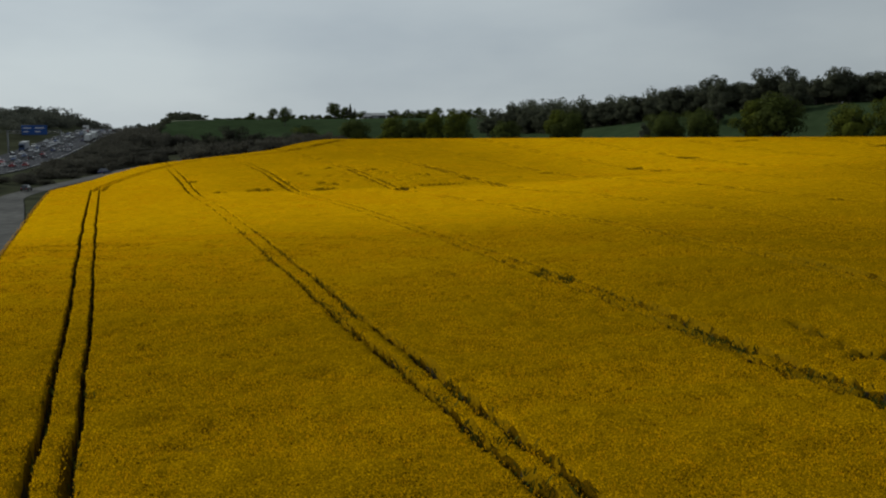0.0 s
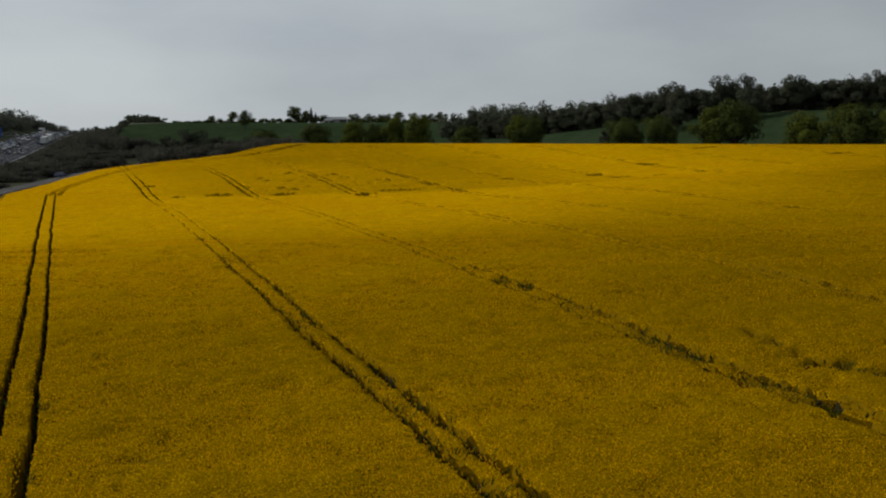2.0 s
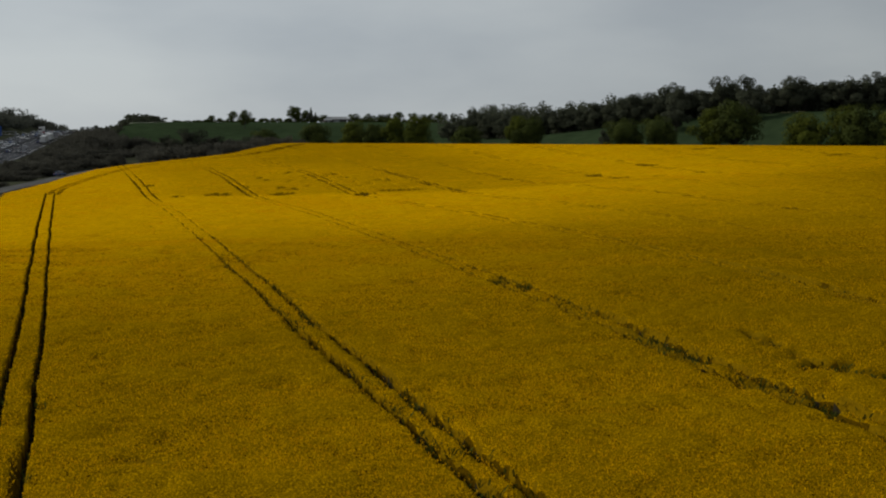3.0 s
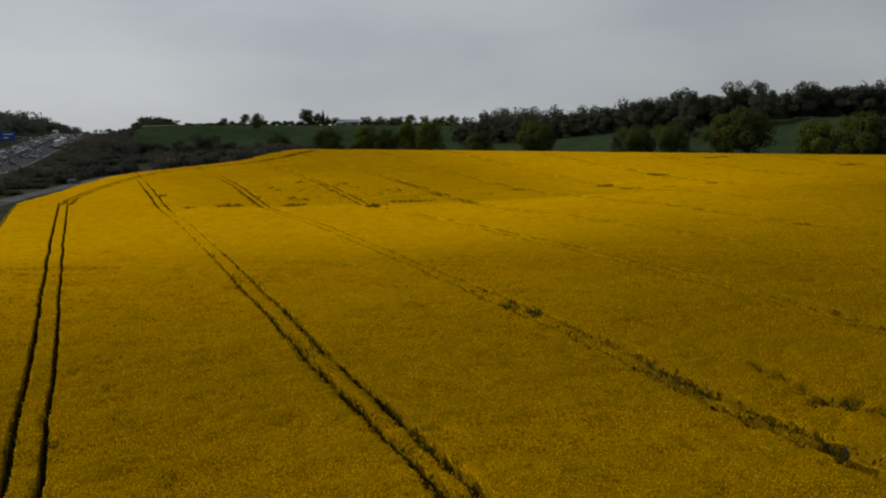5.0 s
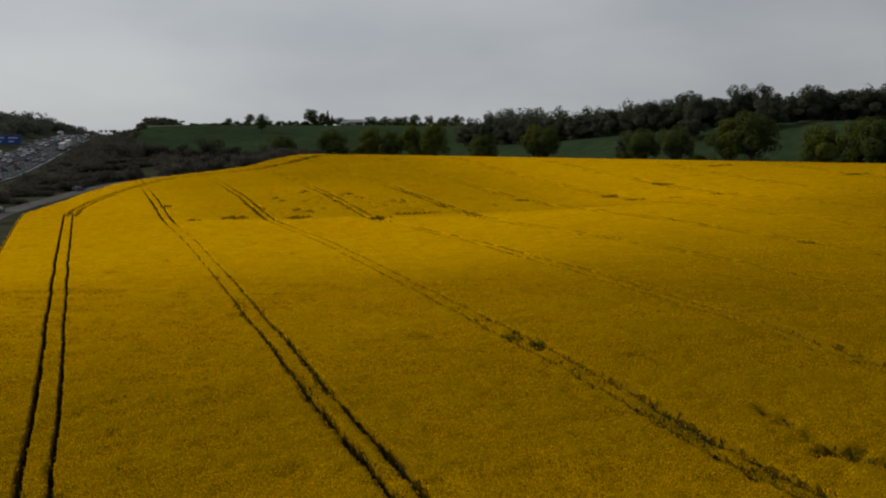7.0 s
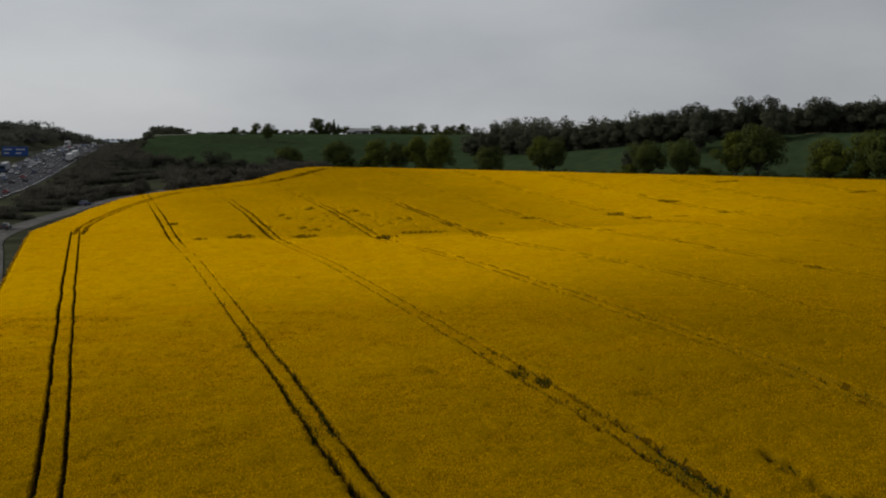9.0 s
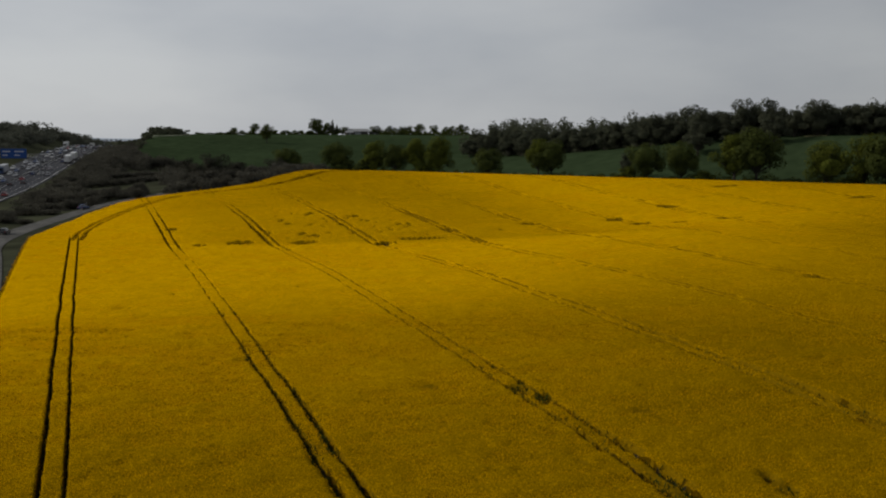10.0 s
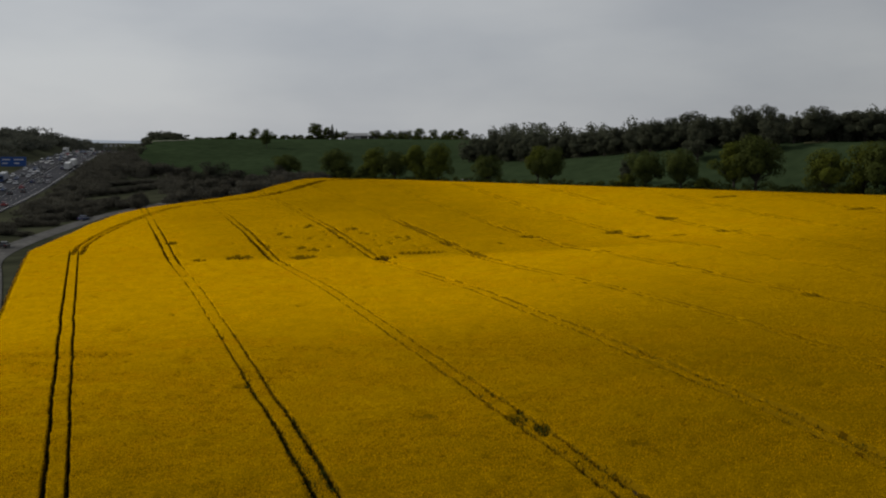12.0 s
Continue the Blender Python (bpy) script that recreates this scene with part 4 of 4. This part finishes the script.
brake([(-118, -104, 330, 420, 1.6, 3.0, 40), (-118, -98, 420, 520, 2.4, 4.6, 90), (-119, -104, 520, 650, 2.6, 4.4, 90)], 60000, "dense brown leafless scrub on the bank beside the motorway")
brake([(-108, -86, 505, 572, 4.6, 7.0, 60), (-110, -98, 560, 640, 3.0, 5.0, 40)], 32000, "rounded brown copse at the corner of the wheat")
brake([(-113, -90, 300, 352, 1.4, 3.2, 46), (-84, -76, 335, 352, 2.2, 3.4, 6)], 22000, "low brown scrub between the lane and the rough grass")
fringe = []
for i in range(46):
    v = rt.uniform(2, 62)
    ey = float(np.interp(v, EDGE_V, EDGE_Y)) + rt.uniform(7, 24)
    fringe.append((lane_x(v, ey) - rt.uniform(2, 6), ey, rt.uniform(5, 8), rt.uniform(2.6, 4.6)))
wood_mass("scrub", fringe, 26000, 0.24, M_SCRUB, "dark bushes crowding the edge of the rape crop", "scrub")
brake([(-72, -30, 400, 446, 2.6, 5.0, 50), (-76, -40, 446, 500, 3, 5.5, 40)], 44000, "dark bushy belt below the young wheat")
n_ = 0
while n_ < 36:
    y = rt.uniform(220, 640)
    u = rt.uniform(-117, -40)
    x = way_x(u, y)
    if float(outside(np.array([x]), np.array([y]))[0]) < 13.5 or (y > 520 and u > -100) or (abs(u + 85) < 14 and rt.random() < 0.7):
        continue
    plant(bush_protos, x, y, rt.uniform(3.5, 8), rt.uniform(1.2, 2.6), 6, 4)
    n_ += 1
for i in range(30):
    k = rt.randint(16, len(edge_path) - 2)
    x, y = beside(edge_path, rt.uniform(14, 26))[k]
    if float(way_v(x, y)) > -117:
        plant(bush_protos, x, y, rt.uniform(4.5, 8), rt.uniform(1.6, 3.4), 6, 4)
for i in range(20):
    # dense bushes between the lane's bend and the hedgerow
    k = rt.random()
    x, y = -110 + 62 * k + rt.uniform(-6, 6), 400 + 50 * rt.random() - 14 * k
    if float(outside(np.array([x]), np.array([y]))[0]) > 14:
        plant(bush_protos, x, y, rt.uniform(7, 12), rt.uniform(3.0, 5.4), 6, 4)
for i in range(12):
    y = 640 + i * 16
    plant(bush_protos, way_x(-112 + rt.uniform(-2, 10), y), y, rt.uniform(6, 10), rt.uniform(2, 3.6), 6, 4)


# ---------------------------------------------------------------- farm buildings on the ridge
def barn(x, y, length, depth_, eaves, turn, label):
    ob = tagged(new("barn"), label, "barn")
    ob.matrix_world = Matrix.Translation((x, y, gz(x, y))) @ Matrix.Rotation(turn, 4, "Z")
    bm = bmesh.new()
    a, b, rise = length / 2, depth_ / 2, depth_ * 0.2
    box(bm, -a, a, -b, b, -0.5, eaves)
    for e in (-a, a):
        bm.faces.new([bm.verts.new(p) for p in ((e, -b, eaves), (e, b, eaves), (e, 0, eaves + rise))])
    part("wall", bm, M_BARN, ob)
    for sgn in (-1, 1):
        bm = bmesh.new()
        o = 0.4
        p = [(-a - o, sgn * (b + o), eaves - 0.15), (a + o, sgn * (b + o), eaves - 0.15), (a + o, 0, eaves + rise + 0.08), (-a - o, 0, eaves + rise + 0.08)]
        lo = [bm.verts.new(c) for c in p]
        hi = [bm.verts.new((c[0], c[1], c[2] + 0.12)) for c in p]
        bm.faces.new(lo)
        bm.faces.new(hi)
        for i in range(4):
            bm.faces.new((lo[i], lo[(i + 1) % 4], hi[(i + 1) % 4], hi[i]))
        bmesh.ops.recalc_face_normals(bm, faces=bm.faces[:])
        part("roof", bm, M_ROOF, ob, "pale grey sheet roof")
    bm = bmesh.new()
    box(bm, -a * 0.3, a * 0.3, -b - 0.08, -b - 0.01, 0, eaves * 0.8)
    part("door", bm, M_ROOF, ob)
    return ob


barn(-78, 879, 17, 10, 2.8, 0.1, "long farm shed with a pale sheet roof on the ridge")
barn(-62, 884, 13, 9, 2.4, -0.15, "low farm shed with a pale sheet roof among trees")
barn(-84, 866, 6, 5, 1.8, 0.3, "small pale farm shed beside the trees")


def hut(x, y):
    """A small pale field shelter by the hedge."""
    ob = tagged(new("field_shelter"), "small pale wooden shelter beside a round oak", "shelter")
    ob.matrix_world = Matrix.Translation((x, y, gz(x, y))) @ Matrix.Rotation(0.3, 4, "Z")
    bm = bmesh.new()
    box(bm, -1.8, 1.8, -1.2, 1.2, -0.3, 2.2)
    part("wall", bm, M_CHALK, ob)
    bm = bmesh.new()
    box(bm, -2.0, 2.0, -1.5, 1.5, 2.2, 2.4, 0.1)
    part("roof", bm, M_ROOF, ob)
    return ob


hut(7.5, 484)


# ---------------------------------------------------------------- signs over the motorway
def gantry(y, u0, u1, clear, name, label):
    ob = tagged(new(name), label, "gantry")
    ob.location = (way_x((u0 + u1) / 2, y), y, float(way_z(y)))
    half = (u1 - u0) / 2
    for sx in (-half, half):
        bm = bmesh.new()
        box(bm, sx - 0.3, sx + 0.3, -0.3, 0.3, -0.5, clear + 1.4, 0.05)
        part("post", bm, M_STEEL, ob)
    for dz in (0.0, 1.2):
        bm = bmesh.new()
        box(bm, -half, half, -0.15, 0.15, clear + dz, clear + dz + 0.2)
        part("beam", bm, M_STEEL, ob)
    bm = bmesh.new()
    n = int(2 * half / 1.6)
    for i in range(n):
        a = -half + 2 * half * i / n
        limb(bm, (a, 0, clear + 0.1), (a + half / n * (2 if i % 2 else 1), 0, clear + 1.3), 0.06, 0.06, 4)
    part("bracing", bm, M_STEEL, ob)
    return ob


g1 = gantry(461, -153.5, -129.5, 8.2, "sign_gantry", "steel gantry with a large blue direction sign over the carriageway")
bm = bmesh.new()
box(bm, -5.5, 6.0, -0.42, -0.2, 7.6, 11.8, 0.0)
bmesh.ops.bevel(bm, geom=bm.edges[:], offset=0.08, segments=1, affect="EDGES")
face = part("sign_face", bm, M_SIGN, g1, "blue sign sheet with white lettering too small to read")
bm = bmesh.new()
for i, (x0, x1) in enumerate(((-4.7, -1.2), (-4.7, -2.4), (0.6, 4.8), (0.6, 3.0))):
    z = 10.6 if i % 2 == 0 else 9.0
    box(bm, x0, x1, -0.47, -0.425, z - 0.2, z + 0.2)
part("lettering_bars", bm, M_PAINT, face)
g2 = gantry(835, -139.5, -122.5, 5.6, "signal_gantry", "steel gantry with pale signal boxes over one carriageway")
for i in range(4):
    bm = bmesh.new()
    a = -7.4 + i * 3.9
    box(bm, a, a + 1.9, -0.7, -0.2, 5.2, 7.3, 0.1)
    part("signal_box", bm, M_ROOF, g2)


# ---------------------------------------------------------------- traffic
def car(name, col, tall, long_, label):
    """A parked-still car: bodyshell, glass, roof, wheels and lamps. It points along +y."""
    ob = tagged(new(name), label, "car")
    a, w = long_ / 2, 0.88
    bm = bmesh.new()
    prof = [(-a, 0.35), (-a + 0.05, 0.85), (-a + 0.35, 0.95), (a - 1.25, 0.93), (a - 0.25, 0.78), (a, 0.55), (a - 0.03, 0.3)]
    L, R = [bm.verts.new((-w, y, z)) for y, z in prof], [bm.verts.new((w, y, z)) for y, z in prof]
    bm.faces.new(L)
    bm.faces.new(R[::-1])
    for i in range(len(prof)):
        j = (i + 1) % len(prof)
        bm.faces.new((L[i], R[i], R[j], L[j]))
    bmesh.ops.recalc_face_normals(bm, faces=bm.faces[:])
    bmesh.ops.bevel(bm, geom=bm.edges[:], offset=0.06, segments=1, affect="EDGES")
    part("body", bm, col, ob)
    bm = bmesh.new()
    lo = [(-w + 0.06, -a + 0.25), (w - 0.06, -a + 0.25), (w - 0.06, a - 1.2), (-w + 0.06, a - 1.2)]
    hi = [(-w + 0.22, -a + 0.75), (w - 0.22, -a + 0.75), (w - 0.22, a - 1.95), (-w + 0.22, a - 1.95)]
    v0, v1 = [bm.verts.new((*p, 0.93)) for p in lo], [bm.verts.new((*p, tall - 0.06)) for p in hi]
    for i in range(4):
        bm.faces.new((v0[i], v0[(i + 1) % 4], v1[(i + 1) % 4], v1[i]))
    part("glasshouse", bm, M_GLASS, ob)
    bm = bmesh.new()
    box(bm, -w + 0.2, w - 0.2, -a + 0.72, a - 1.92, tall - 0.07, tall, 0.05)
    part("roof", bm, col, ob)
    for sx in (-1, 1):
        for y in (-a + 0.8, a - 0.85):
            bm = bmesh.new()
            limb(bm, (sx * (w - 0.2), y, 0.31), (sx * (w + 0.02), y, 0.31), 0.31, 0.31, 12)
            part("wheel", bm, M_TYRE, ob)
        bm = bmesh.new()
        box(bm, sx * 0.62 - 0.17, sx * 0.62 + 0.17, -a - 0.02, -a + 0.06, 0.66, 0.82)
        part("tail_light", bm, M_LAMP_R, ob)
        bm = bmesh.new()
        box(bm, sx * 0.62 - 0.17, sx * 0.62 + 0.17, a - 0.2, a - 0.02, 0.56, 0.70)
        part("headlight", bm, M_PAINT, ob)
    return ob


def lorry(col, boxmat, label):
    ob = tagged(new("lorry"), label, "lorry")
    bm = bmesh.new()
    box(bm, -1.2, 1.2, 4.2, 6.2, 0.6, 3.2, 0.1)
    cab = part("cab", bm, col, ob)
    bm = bmesh.new()
    box(bm, -1.1, 1.1, 6.12, 6.22, 1.8, 2.8, 0.02)
    part("windscreen", bm, M_GLASS, cab)
    bm = bmesh.new()
    box(bm, -1.25, 1.25, -6.2, 3.9, 1.0, 4.0)
    bmesh.ops.bevel(bm, geom=bm.edges[:], offset=0.06, segments=1, affect="EDGES")
    part("trailer", bm, boxmat, ob)
    for y in (-5.2, -4.0, -2.8, 3.0, 5.2):
        for sx in (-1, 1):
            bm = bmesh.new()
            limb(bm, (sx * 0.85, y, 0.5), (sx * 1.22, y, 0.5), 0.5, 0.5, 12)
            part("wheel", bm, M_TYRE, ob)
    return ob


C_WHITE, C_SILVER, C_BLACK = paint("white_car_paint", (0.62, 0.62, 0.61)), paint("silver_car_paint", (0.42, 0.43, 0.45)), paint("black_car_paint", (0.02, 0.02, 0.024))
C_RED, C_BLUE = paint("red_car_paint", (0.30, 0.02, 0.02)), paint("blue_car_paint", (0.03, 0.06, 0.16))
fleet = [car("car", C_WHITE, 1.48, 4.3, "white hatchback on the grey motorway"), car("car", C_SILVER, 1.45, 4.5, "silver saloon car on the grey motorway"),
         car("car", C_BLACK, 1.5, 4.4, "black car on the grey motorway"), car("car", C_RED, 1.45, 4.1, "dark red car on the grey motorway"),
         car("car", C_BLUE, 1.47, 4.4, "dark blue car on the grey motorway"), car("van", C_WHITE, 2.1, 5.2, "white panel van on the grey motorway")]
trucks = [lorry(C_WHITE, C_WHITE, "white box lorry on the grey motorway"), lorry(C_BLUE, C_SILVER, "blue lorry with a grey trailer on the motorway")]
HEAD = math.atan(SLANT)
first = set()


def drive(proto, x, y, z, turn, group, rise=0.0):
    m = Matrix.Translation((x, y, z)) @ Matrix.Rotation(turn, 4, "Z") @ Matrix.Rotation(rise, 4, "X")
    if proto.name not in first:
        first.add(proto.name)
        proto.matrix_basis = m
        return tagged(proto, group=group)
    return tagged(copy_thing(proto, m), group=group)


def on_way(p, u, y, back):
    rise = math.atan((float(way_z(y + 3)) - float(way_z(y - 3))) / 6 / 1.026)
    drive(p, way_x(u, y), y, float(way_z(y)) + 0.02, HEAD + (math.pi if back else 0), "motorway traffic", -rise if back else rise)


SPOTS = [(trucks[0], -126.5, 530, 0), (trucks[1], -148.2, 470, 1)] + [(p, -133.9, 360 + 26 * i, 0) for i, p in enumerate(fleet)]
for p, u, y, back in SPOTS:
    on_way(p, u, y, back)
for u, gap, back in ((-126.5, 62, 0), (-130.2, 42, 0), (-133.9, 48, 0), (-140.1, 20, 1), (-143.9, 17, 1), (-148.2, 21, 1)):
    y = 262 + rt.uniform(0, gap)
    while y < 830:
        big = u in (-126.5, -148.2) and rt.random() < 0.07
        p = rt.choice(trucks) if big else fleet[rt.choice((0, 0, 1, 1, 1, 2, 2, 2, 2, 4, 4, 4, 3, 5))]
        if not any(abs(u - su) < 1 and abs(y - sy) < 16 for _, su, sy, _ in SPOTS):
            on_way(p, u, y, back)
        y += gap * rt.uniform(0.5, 1.6) + (9 if big else 2)
for y, p in ((252, fleet[2]), (309, fleet[4])):
    k = int(np.argmin(np.abs(lane_mid[:, 1] - y)))
    T = lane_mid[k + 1] - lane_mid[k]
    side = np.array([T[1], -T[0]]) / np.hypot(*T) * 1.6
    x, yy = lane_mid[k] - side
    tagged(drive(p, x, yy, gz(x, yy) + 0.17, math.atan2(-T[0], T[1]), "cars on the field road"), "dark car on the narrow road by the field")

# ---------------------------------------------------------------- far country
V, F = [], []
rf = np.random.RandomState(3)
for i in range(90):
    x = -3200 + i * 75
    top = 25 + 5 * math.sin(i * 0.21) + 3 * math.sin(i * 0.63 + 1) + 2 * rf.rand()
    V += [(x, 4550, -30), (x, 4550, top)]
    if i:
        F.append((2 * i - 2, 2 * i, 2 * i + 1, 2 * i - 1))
tagged(new("backdrop", np_mesh("backdrop", np.array(V, float), np.array(F), [M_FAR], None, False)), "distant hills on the horizon with haze painted in pale blue", "hills", kind="structure")
